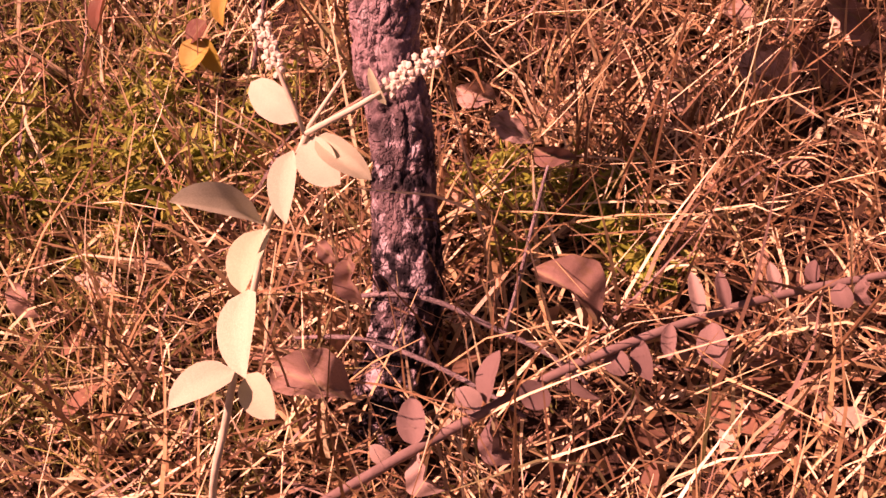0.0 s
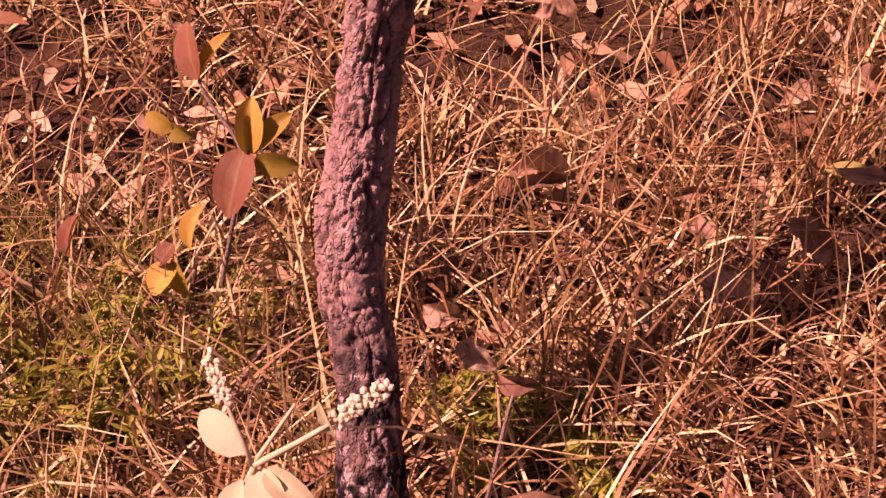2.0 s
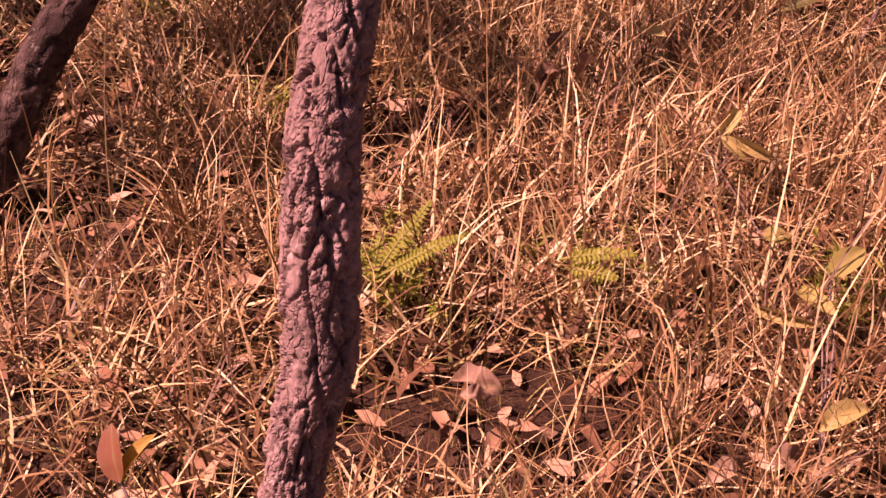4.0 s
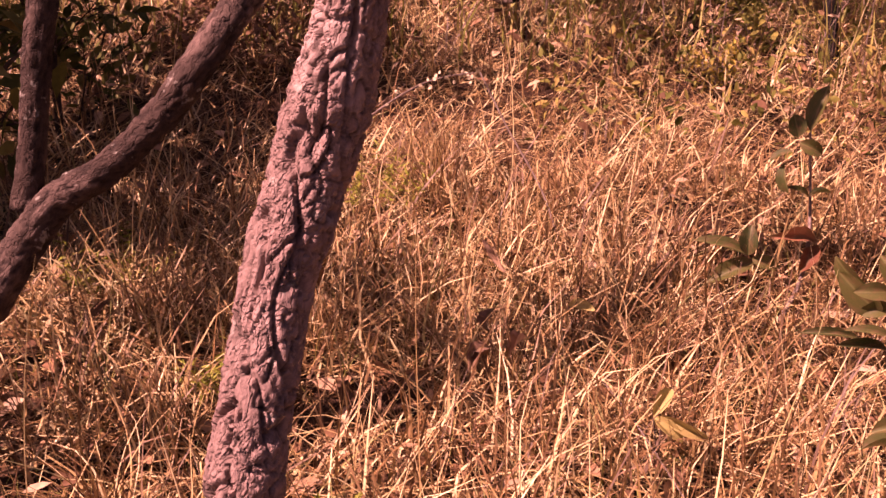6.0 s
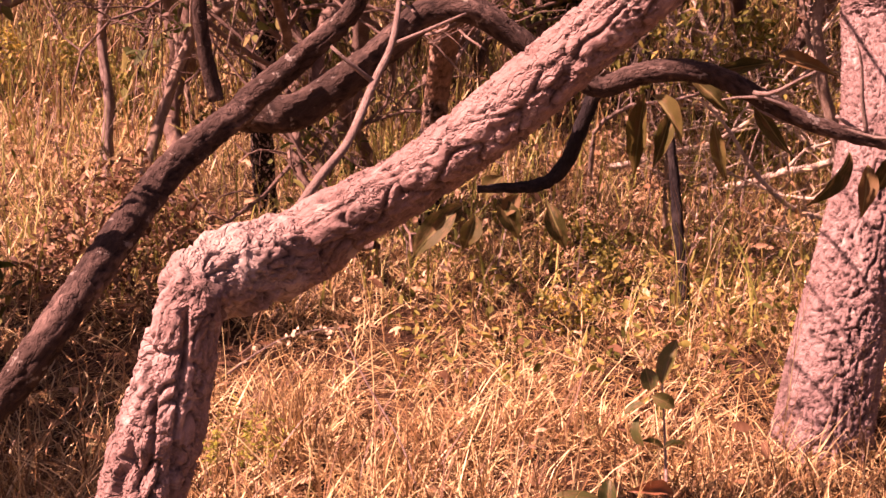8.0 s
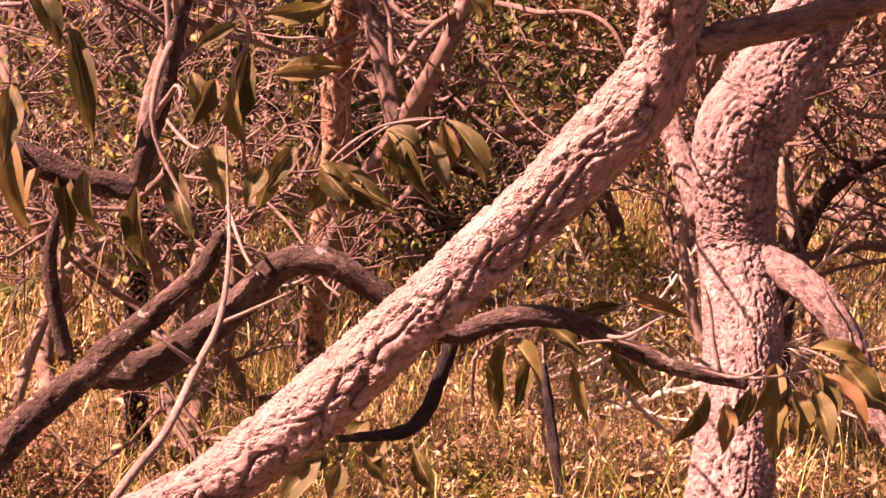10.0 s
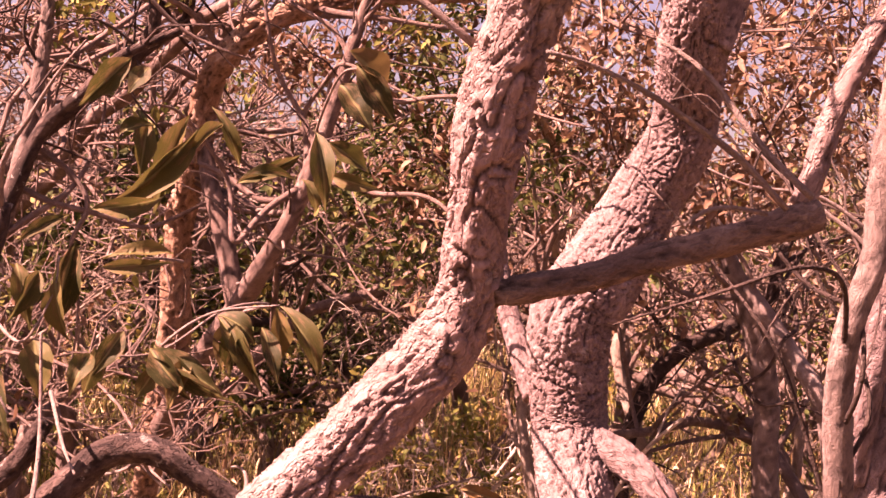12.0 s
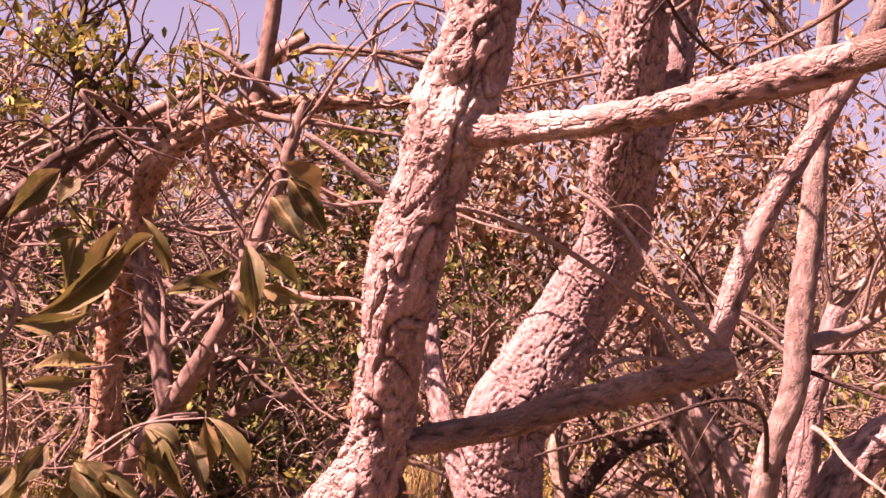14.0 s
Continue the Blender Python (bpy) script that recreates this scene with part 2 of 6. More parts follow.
def tube(points, step=0.02, segs=10, plate=0.0, cell=(0.02, 0.045), lump=0.06, seed=0, soften=3, burn=None, fissured=False, relief=None, worn=()):
    """A limb as a tube. plate: depth of the bark's cracks; cell: width and height of its plates; burn: height up to which it is charred."""
    q = spine(points, step, soften)
    d, sx, sy = axes_along(q)
    n = len(q)
    ang = np.linspace(0, 2 * math.pi, segs, endpoint=False)
    along = np.r_[0, np.cumsum(np.linalg.norm(np.diff(q[:, :3], axis=0), axis=1))]
    verts, crack, burns, pales = [], [], [], []
    for i in range(n):
        r = q[i, 3]
        for a in ang:
            ca, sa = math.cos(a), math.sin(a)
            o = Vector((ca * r, sa * r, along[i]))
            k = 1 + lump * noise.noise(Vector((ca * 1.3 + seed, sa * 1.3, along[i] / (6 * r + 0.02))))
            h, edge = 0.0, 0.0
            if plate:
                wob = noise.noise_vector(o * 28 + Vector((seed, 0, 0)))
                c = Vector(((o.x + wob.x * 0.006) / cell[0], (o.y + wob.y * 0.006) / cell[0], (o.z + wob.z * 0.012) / cell[1]))
                dist, cores = noise.voronoi(c + Vector((seed * 7.1, 3, 1)))
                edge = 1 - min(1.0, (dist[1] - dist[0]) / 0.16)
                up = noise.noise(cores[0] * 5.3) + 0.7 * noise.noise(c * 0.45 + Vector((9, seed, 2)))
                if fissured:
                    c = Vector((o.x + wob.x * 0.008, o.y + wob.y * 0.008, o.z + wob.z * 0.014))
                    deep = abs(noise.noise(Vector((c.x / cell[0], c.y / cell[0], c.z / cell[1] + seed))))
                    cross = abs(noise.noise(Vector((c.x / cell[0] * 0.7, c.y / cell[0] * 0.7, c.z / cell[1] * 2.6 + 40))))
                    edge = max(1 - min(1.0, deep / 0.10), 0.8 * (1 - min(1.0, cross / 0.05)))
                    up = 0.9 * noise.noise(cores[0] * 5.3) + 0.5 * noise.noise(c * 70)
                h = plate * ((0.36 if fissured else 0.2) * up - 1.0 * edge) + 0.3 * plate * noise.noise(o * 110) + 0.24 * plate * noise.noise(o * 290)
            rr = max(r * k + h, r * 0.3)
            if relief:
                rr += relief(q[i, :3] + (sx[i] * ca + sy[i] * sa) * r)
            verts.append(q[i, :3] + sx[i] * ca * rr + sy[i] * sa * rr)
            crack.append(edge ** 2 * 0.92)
            if worn:
                v = Vector(verts[-1])
                near = max(math.exp(-((v - c).length / wide) ** 2) for c, wide in worn)
                pales.append(min(1.0, max(0.0, 1.5 * near - 0.35 + 0.7 * noise.noise(v * 24) - 0.5 * edge)) if near > 0.05 else 0.0)
            if burn is not None:
                z = verts[-1][2]
                soot = 0.30 * min(1.0, max(0.0, (burn + 0.16 - z) / 0.2))
                burns.append(min(1.0, max(0.0, soot + (burn - z) / 0.22 * (1 if z < burn else 0) + 0.7 * noise.noise(Vector(verts[-1]) * 11) * (1 if z < burn + 0.15 else 0.25) + 2.6 * soot * noise.noise(Vector(verts[-1]) * 42))))
    faces = []
    for i in range(n - 1):
        for j in range(segs):
            k = (j + 1) % segs
            faces.append((i * segs + j, i * segs + k, (i + 1) * segs + k, (i + 1) * segs + j))
    faces.append(tuple(range((n - 1) * segs, n * segs)))
    faces.append(tuple(reversed(range(segs))))
    me = raw_mesh("limb", verts, faces)
    own = np.empty((n, segs, 3))
    own[:, :, 0], own[:, :, 1], own[:, :, 2] = np.cos(ang) * q[:, 3:4], np.sin(ang) * q[:, 3:4], along[:, None]
    me.attributes.new("barkco", "FLOAT_VECTOR", "POINT").data.foreach_set("vector", own.reshape(-1))
    if plate:
        at = me.attributes.new("crack", "FLOAT", "POINT")
        at.data.foreach_set("value", crack)
    if worn:
        me.attributes.new("pale", "FLOAT", "POINT").data.foreach_set("value", pales)
    if burn is not None:
        at = me.attributes.new("burn", "FLOAT", "POINT")
        at.data.foreach_set("value", burns)
    return me


# ---- the way the limbs run: x, y, z, radius ----
MAIN = [
    (-0.351, 0.616, -0.040, 0.0462), (-0.352, 0.600, -0.058, 0.0394), (-0.352, 0.584, -0.077, 0.0342),
    (-0.354, 0.631, -0.021, 0.0356), (-0.349, 0.679, 0.032, 0.0397), (-0.351, 0.724, 0.085, 0.0411),
    (-0.372, 0.806, 0.189, 0.0363), (-0.385, 0.845, 0.238, 0.0354), (-0.408, 0.884, 0.284, 0.0359),
    (-0.419, 0.950, 0.360, 0.0393), (-0.413, 1.007, 0.437, 0.0339), (-0.414, 1.040, 0.489, 0.0330),
    (-0.404, 1.063, 0.549, 0.0337), (-0.392, 1.087, 0.603, 0.0370), (-0.395, 1.111, 0.652, 0.0390),
    (-0.401, 1.167, 0.784, 0.0381), (-0.402, 1.199, 0.845, 0.0362), (-0.394, 1.290, 0.985, 0.0353),
    (-0.383, 1.321, 1.032, 0.0390), (-0.372, 1.349, 1.081, 0.0390), (-0.359, 1.368, 1.135, 0.0427),
    (-0.344, 1.379, 1.191, 0.0354), (-0.334, 1.386, 1.238, 0.0319), (-0.325, 1.391, 1.269, 0.0303),
    (-0.314, 1.390, 1.292, 0.0255),
]
BOUGH = [
    (-0.341, 1.389, 1.282, 0.0164), (-0.337, 1.404, 1.280, 0.0266), (-0.325, 1.424, 1.279, 0.0331),
    (-0.305, 1.452, 1.280, 0.0371), (-0.271, 1.494, 1.282, 0.0404), (-0.238, 1.531, 1.287, 0.0412),
    (-0.203, 1.526, 1.319, 0.0358), (-0.142, 1.523, 1.359, 0.0335), (-0.084, 1.505, 1.406, 0.0329),
    (-0.030, 1.477, 1.456, 0.0324), (0.076, 1.449, 1.564, 0.0301), (0.125, 1.441, 1.615, 0.0304),
    (0.173, 1.435, 1.661, 0.0316), (0.204, 1.431, 1.695, 0.0326), (0.258, 1.422, 1.758, 0.0319),
    (0.278, 1.412, 1.809, 0.0286), (0.279, 1.397, 1.852, 0.0273), (0.279, 1.377, 1.902, 0.0273),
    (0.281, 1.362, 1.952, 0.0309), (0.288, 1.352, 2.001, 0.0312), (0.302, 1.340, 2.050, 0.0287),
    (0.313, 1.333, 2.099, 0.0302), (0.327, 1.327, 2.148, 0.0299), (0.335, 1.322, 2.197, 0.0301),
    (0.343, 1.314, 2.240, 0.0272),
]
LIMB_LOW = [
    (0.299, 1.403, 1.809, 0.0128), (0.342, 1.404, 1.819, 0.0139), (0.394, 1.403, 1.831, 0.0130),
    (0.446, 1.404, 1.850, 0.0141), (0.500, 1.404, 1.864, 0.0143), (0.554, 1.405, 1.882, 0.0145),
    (0.588, 1.407, 1.892, 0.0169), (0.606, 1.405, 1.899, 0.0150),
]
LIMB_LOW_UP = [
    (0.591, 1.412, 1.906, 0.0123), (0.602, 1.412, 1.941, 0.0121), (0.614, 1.412, 1.985, 0.0121),
    (0.626, 1.411, 2.018, 0.0111), (0.647, 1.411, 2.060, 0.0112), (0.683, 1.411, 2.123, 0.0114),
    (0.710, 1.411, 2.167, 0.0110), (0.740, 1.410, 2.225, 0.0100),
]
LIMB_HIGH = [
    (0.318, 1.320, 2.082, 0.0149), (0.338, 1.307, 2.080, 0.0138), (0.354, 1.295, 2.082, 0.0128),
    (0.396, 1.269, 2.086, 0.0128), (0.435, 1.242, 2.092, 0.0127), (0.473, 1.216, 2.101, 0.0137),
    (0.509, 1.191, 2.112, 0.0150), (0.543, 1.164, 2.121, 0.0153), (0.575, 1.136, 2.131, 0.0138),
    (0.594, 1.117, 2.137, 0.0122),
]
LIMB_TOP = [
    (0.329, 1.336, 2.155, 0.0146), (0.317, 1.364, 2.199, 0.0115), (0.306, 1.373, 2.257, 0.0100),
    (0.285, 1.375, 2.359, 0.0081),
]
BIG = [
    (0.953, 3.860, -0.444, 0.1994), (0.986, 3.957, -0.038, 0.1594), (1.035, 4.109, 0.334, 0.1417),
    (1.069, 4.179, 0.511, 0.1345), (1.116, 4.296, 0.750, 0.1238), (1.162, 4.448, 0.996, 0.1315),
    (1.174, 4.630, 1.240, 0.1328), (1.148, 4.603, 1.588, 0.1423), (1.218, 4.592, 1.716, 0.1484),
    (1.287, 4.581, 1.854, 0.1341), (1.389, 4.570, 2.049, 0.1264), (1.455, 4.503, 2.198, 0.1116),
    (1.463, 4.449, 2.327, 0.1047), (1.430, 4.323, 2.502, 0.1098), (1.410, 4.211, 2.703, 0.1000),
    (1.392, 4.112, 2.933, 0.0917), (1.385, 4.039, 3.302, 0.0817), (1.404, 3.962, 3.803, 0.0676),
]
BIG_STEM = [
    (1.472, 4.277, 2.500, 0.0726), (1.576, 4.288, 2.787, 0.0586), (1.607, 4.341, 3.045, 0.0558),
    (1.651, 4.322, 3.521, 0.0465),
]
BIG_SIDE = [
    (1.157, 4.584, 1.253, 0.0568), (1.244, 4.529, 1.190, 0.0656), (1.327, 4.445, 1.150, 0.0572),
    (1.402, 4.347, 1.076, 0.0523), (1.472, 4.315, 0.966, 0.0493), (1.527, 4.270, 0.833, 0.0444),
    (1.634, 4.197, 0.622, 0.0366),
]
BIG_LEFT = [
    (1.079, 4.748, 1.319, 0.0479), (1.005, 4.919, 1.572, 0.0414), (0.976, 5.092, 1.787, 0.0405),
    (0.970, 5.292, 2.095, 0.0354),
]
TEE = [
    (-0.390, 6.480, -0.473, 0.0697), (-0.374, 6.350, -0.115, 0.0650), (-0.349, 6.089, 0.548, 0.0587),
    (-0.292, 5.869, 1.039, 0.0605), (-0.235, 5.754, 1.417, 0.0679), (-0.227, 5.642, 1.816, 0.0581),
    (-0.172, 5.448, 2.103, 0.0539), (-0.117, 5.280, 2.393, 0.0525), (0.027, 5.112, 2.563, 0.0493),
    (0.204, 5.070, 2.655, 0.0410), (0.363, 5.035, 2.695, 0.0328), (0.604, 4.986, 2.718, 0.0287),
    (0.846, 4.939, 2.732, 0.0225),
]
TEE_UP = [
    (0.265, 5.057, 2.668, 0.0348), (0.284, 5.046, 2.834, 0.0308), (0.306, 5.032, 3.084, 0.0308),
    (0.316, 5.021, 3.397, 0.0267), (0.248, 5.028, 3.813, 0.0205),
]
TEE_C = [
    (-0.265, 5.835, 0.996, 0.0530), (-0.150, 5.534, 1.263, 0.0475), (0.035, 5.242, 1.568, 0.0436),
    (0.105, 5.093, 1.705, 0.0404), (0.210, 4.996, 1.916, 0.0339), (0.294, 4.954, 2.171, 0.0300),
    (0.356, 4.926, 2.394, 0.0260), (0.434, 4.895, 2.699, 0.0199),
]
TEE_B = [
    (0.028, 5.243, 1.547, 0.0416), (-0.039, 5.304, 1.813, 0.0400), (-0.112, 5.369, 2.062, 0.0340),
    (-0.141, 5.426, 2.279, 0.0280),
]
JAY = [
    (-1.613, 2.100, -0.340, 0.0553), (-1.422, 2.100, -0.004, 0.0491), (-1.327, 2.191, 0.207, 0.0470),
    (-1.247, 2.259, 0.354, 0.0444), (-1.176, 2.337, 0.473, 0.0387), (-1.128, 2.377, 0.535, 0.0361),
    (-1.045, 2.408, 0.582, 0.0334), (-0.946, 2.473, 0.682, 0.0348), (-0.870, 2.547, 0.796, 0.0364),
    (-0.790, 2.970, 0.962, 0.0380), (-0.718, 3.100, 1.040, 0.0353), (-0.637, 3.200, 1.101, 0.0343),
    (-0.634, 3.202, 1.113, 0.0361), (-0.480, 3.218, 1.248, 0.0278), (-0.404, 3.228, 1.321, 0.0243),
    (-0.354, 3.238, 1.406, 0.0210),
]
JAY_STEM = [
    (-1.207, 2.379, 0.497, 0.0326), (-1.194, 2.418, 0.626, 0.0281), (-1.189, 2.468, 0.792, 0.0293),
    (-1.177, 2.528, 0.957, 0.0317), (-1.204, 2.650, 1.249, 0.0288), (-0.882, 2.650, 1.731, 0.0302),
    (-0.760, 2.650, 1.675, 0.0304), (-0.638, 2.650, 1.613, 0.0281), (-0.535, 2.650, 1.574, 0.0256),
    (-0.432, 2.650, 1.556, 0.0236),
]
JAY_LIMB = [
    (-0.664, 3.300, 1.069, 0.0468), (-0.542, 3.300, 1.074, 0.0455), (-0.434, 3.300, 1.146, 0.0413),
    (-0.328, 3.300, 1.234, 0.0385), (-0.223, 3.300, 1.331, 0.0362), (-0.118, 3.300, 1.337, 0.0342),
    (-0.024, 3.300, 1.282, 0.0297), (0.070, 3.300, 1.227, 0.0265), (0.179, 3.300, 1.171, 0.0265),
    (0.259, 3.300, 1.203, 0.0278), (0.363, 3.300, 1.221, 0.0278), (0.470, 3.300, 1.204, 0.0251),
    (0.605, 3.300, 1.141, 0.0226), (0.728, 3.300, 1.097, 0.0200), (0.875, 3.300, 1.068, 0.0172),
]
JAY_TWIG = [
    (0.179, 3.400, 1.145, 0.0192), (0.150, 3.400, 1.052, 0.0193), (0.119, 3.400, 0.958, 0.0194),
    (0.072, 3.400, 0.909, 0.0181), (0.009, 3.400, 0.897, 0.0153), (-0.095, 3.400, 0.886, 0.0098),
]
JAY_SPUR = [
    (-0.701, 3.200, 1.118, 0.0194), (-0.728, 3.200, 1.236, 0.0180), (-0.740, 3.200, 1.339, 0.0166),
    (-0.719, 3.200, 1.454, 0.0114),
]
JAY_END = [
    (-0.436, 2.650, 1.556, 0.0185), (-0.416, 2.650, 1.635, 0.0194), (-0.385, 2.650, 1.733, 0.0182),
    (-0.355, 2.650, 1.879, 0.0150),
]
BLACK = [
    (-1.155, 6.338, -0.101, 0.0594), (-1.137, 6.089, 0.426, 0.0537), (-1.069, 5.836, 0.905, 0.0507),
    (-0.971, 5.572, 1.314, 0.0499), (-0.911, 5.201, 1.456, 0.0437), (-0.873, 5.156, 1.673, 0.0411),
    (-0.790, 5.167, 1.945, 0.0349), (-0.734, 5.185, 2.278, 0.0287), (-0.707, 5.212, 2.610, 0.0247),
    (-0.731, 5.236, 3.044, 0.0185),
]
BLACK_SIDE = [
    (-0.846, 5.160, 1.777, 0.0308), (-0.699, 5.115, 2.150, 0.0284), (-0.554, 5.056, 2.294, 0.0241),
    (-0.420, 5.054, 2.440, 0.0220), (-0.217, 5.030, 2.543, 0.0161),
]
LEFT_A = [
    (-0.884, 5.478, 2.023, 0.0315), (-0.729, 5.433, 2.181, 0.0294), (-0.572, 5.392, 2.317, 0.0274),
    (-0.383, 5.229, 2.465, 0.0287), (-0.321, 5.194, 2.650, 0.0247), (-0.404, 5.207, 2.812, 0.0185),
    (-0.376, 5.192, 3.001, 0.0144), (-0.411, 5.193, 3.208, 0.0103),
]
LEFT_B = [
    (-0.383, 5.229, 2.465, 0.0227), (-0.205, 5.171, 2.615, 0.0165), (-0.194, 5.160, 2.802, 0.0124),
    (-0.125, 5.140, 2.931, 0.0082),
]
GREYTWIG = [
    (-0.262, 1.619, 1.303, 0.0057), (-0.242, 1.677, 1.332, 0.0055), (-0.224, 1.765, 1.351, 0.0055),
    (-0.209, 1.901, 1.399, 0.0056), (-0.193, 1.994, 1.443, 0.0047), (-0.190, 2.062, 1.519, 0.0034),
    (-0.200, 2.131, 1.599, 0.0025), (-0.207, 2.151, 1.695, 0.0020),
]
GREYTWIG_B = [
    (-0.211, 1.902, 1.403, 0.0038), (-0.237, 1.885, 1.426, 0.0028), (-0.263, 1.889, 1.447, 0.0021),
]
GREYTWIG_C = [
    (-0.194, 1.993, 1.437, 0.0034), (-0.155, 1.996, 1.455, 0.0027), (-0.095, 2.001, 1.483, 0.0018),
]
ARE = [
    (1.174, 2.266, -0.060, 0.0402), (1.164, 2.258, 0.024, 0.0359), (1.056, 2.175, 0.980, 0.0304),
    (0.983, 2.107, 1.326, 0.0254), (0.939, 2.047, 1.542, 0.0225), (0.916, 2.012, 1.678, 0.0210),
    (0.917, 1.988, 1.769, 0.0199), (0.937, 1.966, 1.861, 0.0196), (0.938, 1.961, 1.964, 0.0196),
    (0.948, 1.961, 2.068, 0.0180), (0.955, 1.962, 2.178, 0.0172), (0.963, 1.966, 2.346, 0.0157),
    (0.969, 1.936, 2.533, 0.0115),
]
ARE_SIDE = [
    (0.942, 1.965, 1.917, 0.0126), (0.993, 1.990, 1.933, 0.0104), (1.064, 2.029, 1.950, 0.0090),
    (1.154, 2.018, 2.021, 0.0074),
]
THICK = [
    (1.541, 3.105, -0.111, 0.0960), (1.490, 3.076, 0.785, 0.0717), (1.490, 3.059, 1.335, 0.0640),
    (1.529, 3.051, 1.520, 0.0589), (1.587, 3.042, 1.652, 0.0550), (1.687, 3.030, 1.735, 0.0512),
    (1.879, 3.005, 1.823, 0.0448),
]
THICK_B = [
    (1.426, 3.043, 1.363, 0.0445), (1.437, 3.003, 1.549, 0.0389), (1.454, 2.999, 1.676, 0.0364),
    (1.471, 2.997, 1.830, 0.0313), (1.519, 2.990, 2.013, 0.0250),
]
MID = [
    (2.614, 6.063, -0.330, 0.0783), (2.465, 6.055, 0.761, 0.0651), (2.447, 6.050, 1.182, 0.0600),
    (2.376, 6.057, 1.493, 0.0600), (2.270, 6.072, 1.749, 0.0470), (2.195, 6.088, 1.929, 0.0391),
    (2.083, 6.101, 2.261, 0.0313), (2.088, 6.107, 2.655, 0.0261),
]
MID_B = [
    (2.280, 6.082, 1.750, 0.0392), (2.391, 5.988, 1.578, 0.0439), (2.499, 5.908, 1.408, 0.0434),
    (2.557, 5.772, 1.260, 0.0399), (2.625, 5.766, 1.049, 0.0374), (2.681, 5.770, 0.519, 0.0424),
    (2.728, 5.785, -0.276, 0.0500), (2.728, 5.785, -0.060, 0.0549),
]
CURVE = [
    (1.927, 6.521, -0.582, 0.0605), (1.897, 6.496, 0.345, 0.0495), (1.909, 6.478, 0.831, 0.0440),
    (1.998, 6.458, 1.169, 0.0412), (2.151, 6.434, 1.366, 0.0412), (2.377, 6.398, 1.493, 0.0385),
    (2.562, 6.371, 1.642, 0.0359), (2.606, 6.366, 1.838, 0.0303), (2.697, 6.355, 2.081, 0.0248),
]
DARKSTEM = [
    (0.718, 5.116, -0.060, 0.0276), (0.683, 5.190, 0.170, 0.0246), (0.663, 5.233, 0.305, 0.0235),
    (0.649, 5.270, 0.431, 0.0212), (0.629, 5.303, 0.559, 0.0190), (0.613, 5.329, 0.666, 0.0157),
]
PALE = [
    (2.472, 8.502, -0.879, 0.0617), (2.448, 8.472, 0.390, 0.0508), (2.469, 8.459, 0.940, 0.0508),
    (2.422, 8.461, 1.446, 0.0436), (2.449, 8.465, 2.025, 0.0363), (2.335, 8.487, 2.738, 0.0291),
]

# ---- leaves: base, tip, width; twigs and stems: x, y, z, radius ----
LONG_A = [
    (-0.625, 2.680, 1.624, -0.636, 2.634, 1.467, 0.061), (-0.657, 2.627, 1.659, -0.616, 2.637, 1.467, 0.049),
    (-0.570, 2.652, 1.592, -0.554, 2.638, 1.447, 0.040), (-0.375, 2.674, 1.602, -0.325, 2.623, 1.455, 0.049),
    (-0.289, 2.605, 1.642, -0.263, 2.570, 1.537, 0.057), (-0.627, 2.548, 1.740, -0.630, 2.499, 1.598, 0.047),
    (-0.508, 2.569, 1.596, -0.470, 2.571, 1.477, 0.037), (-0.425, 2.595, 1.566, -0.410, 2.627, 1.420, 0.039),
]
LONG_B = [
    (-0.564, 2.693, 1.853, -0.523, 2.704, 1.621, 0.047), (-0.348, 2.743, 1.769, -0.316, 2.721, 1.650, 0.041),
    (-0.251, 2.791, 1.814, -0.297, 2.816, 1.638, 0.053), (-0.198, 2.765, 1.769, -0.069, 2.772, 1.783, 0.030),
    (-0.347, 2.765, 1.811, -0.260, 2.800, 1.864, 0.028), (-0.219, 2.750, 1.877, -0.092, 2.801, 1.908, 0.041),
    (-0.619, 2.669, 1.910, -0.571, 2.671, 1.801, 0.047), (-0.305, 2.724, 1.758, -0.350, 2.684, 1.664, 0.039),
    (-0.266, 2.671, 1.749, -0.238, 2.694, 1.636, 0.042),
]
LONG_C = [
    (-0.145, 3.473, 1.562, 0.040, 3.473, 1.437, 0.061), (-0.150, 3.425, 1.557, -0.046, 3.392, 1.443, 0.063),
    (0.003, 3.443, 1.641, 0.097, 3.436, 1.571, 0.055), (0.049, 3.420, 1.626, 0.118, 3.387, 1.465, 0.043),
    (-0.279, 3.430, 1.554, -0.307, 3.453, 1.439, 0.063), (0.027, 3.471, 1.627, 0.016, 3.442, 1.505, 0.047),
    (-0.052, 3.416, 1.547, -0.103, 3.396, 1.411, 0.049), (0.109, 3.409, 1.619, 0.152, 3.369, 1.488, 0.046),
]
LONG_D = [
    (-0.152, 3.680, 0.758, -0.273, 3.656, 0.612, 0.074), (-0.103, 3.678, 0.745, -0.133, 3.661, 0.643, 0.060),
    (-0.046, 3.685, 0.789, 0.021, 3.669, 0.682, 0.060), (0.091, 3.687, 0.785, 0.153, 3.668, 0.656, 0.054),
    (-0.034, 3.697, 0.852, -0.080, 3.684, 0.780, 0.063), (-0.137, 3.682, 0.770, -0.212, 3.674, 0.723, 0.057),
    (0.014, 3.689, 0.805, -0.030, 3.677, 0.729, 0.048),
]
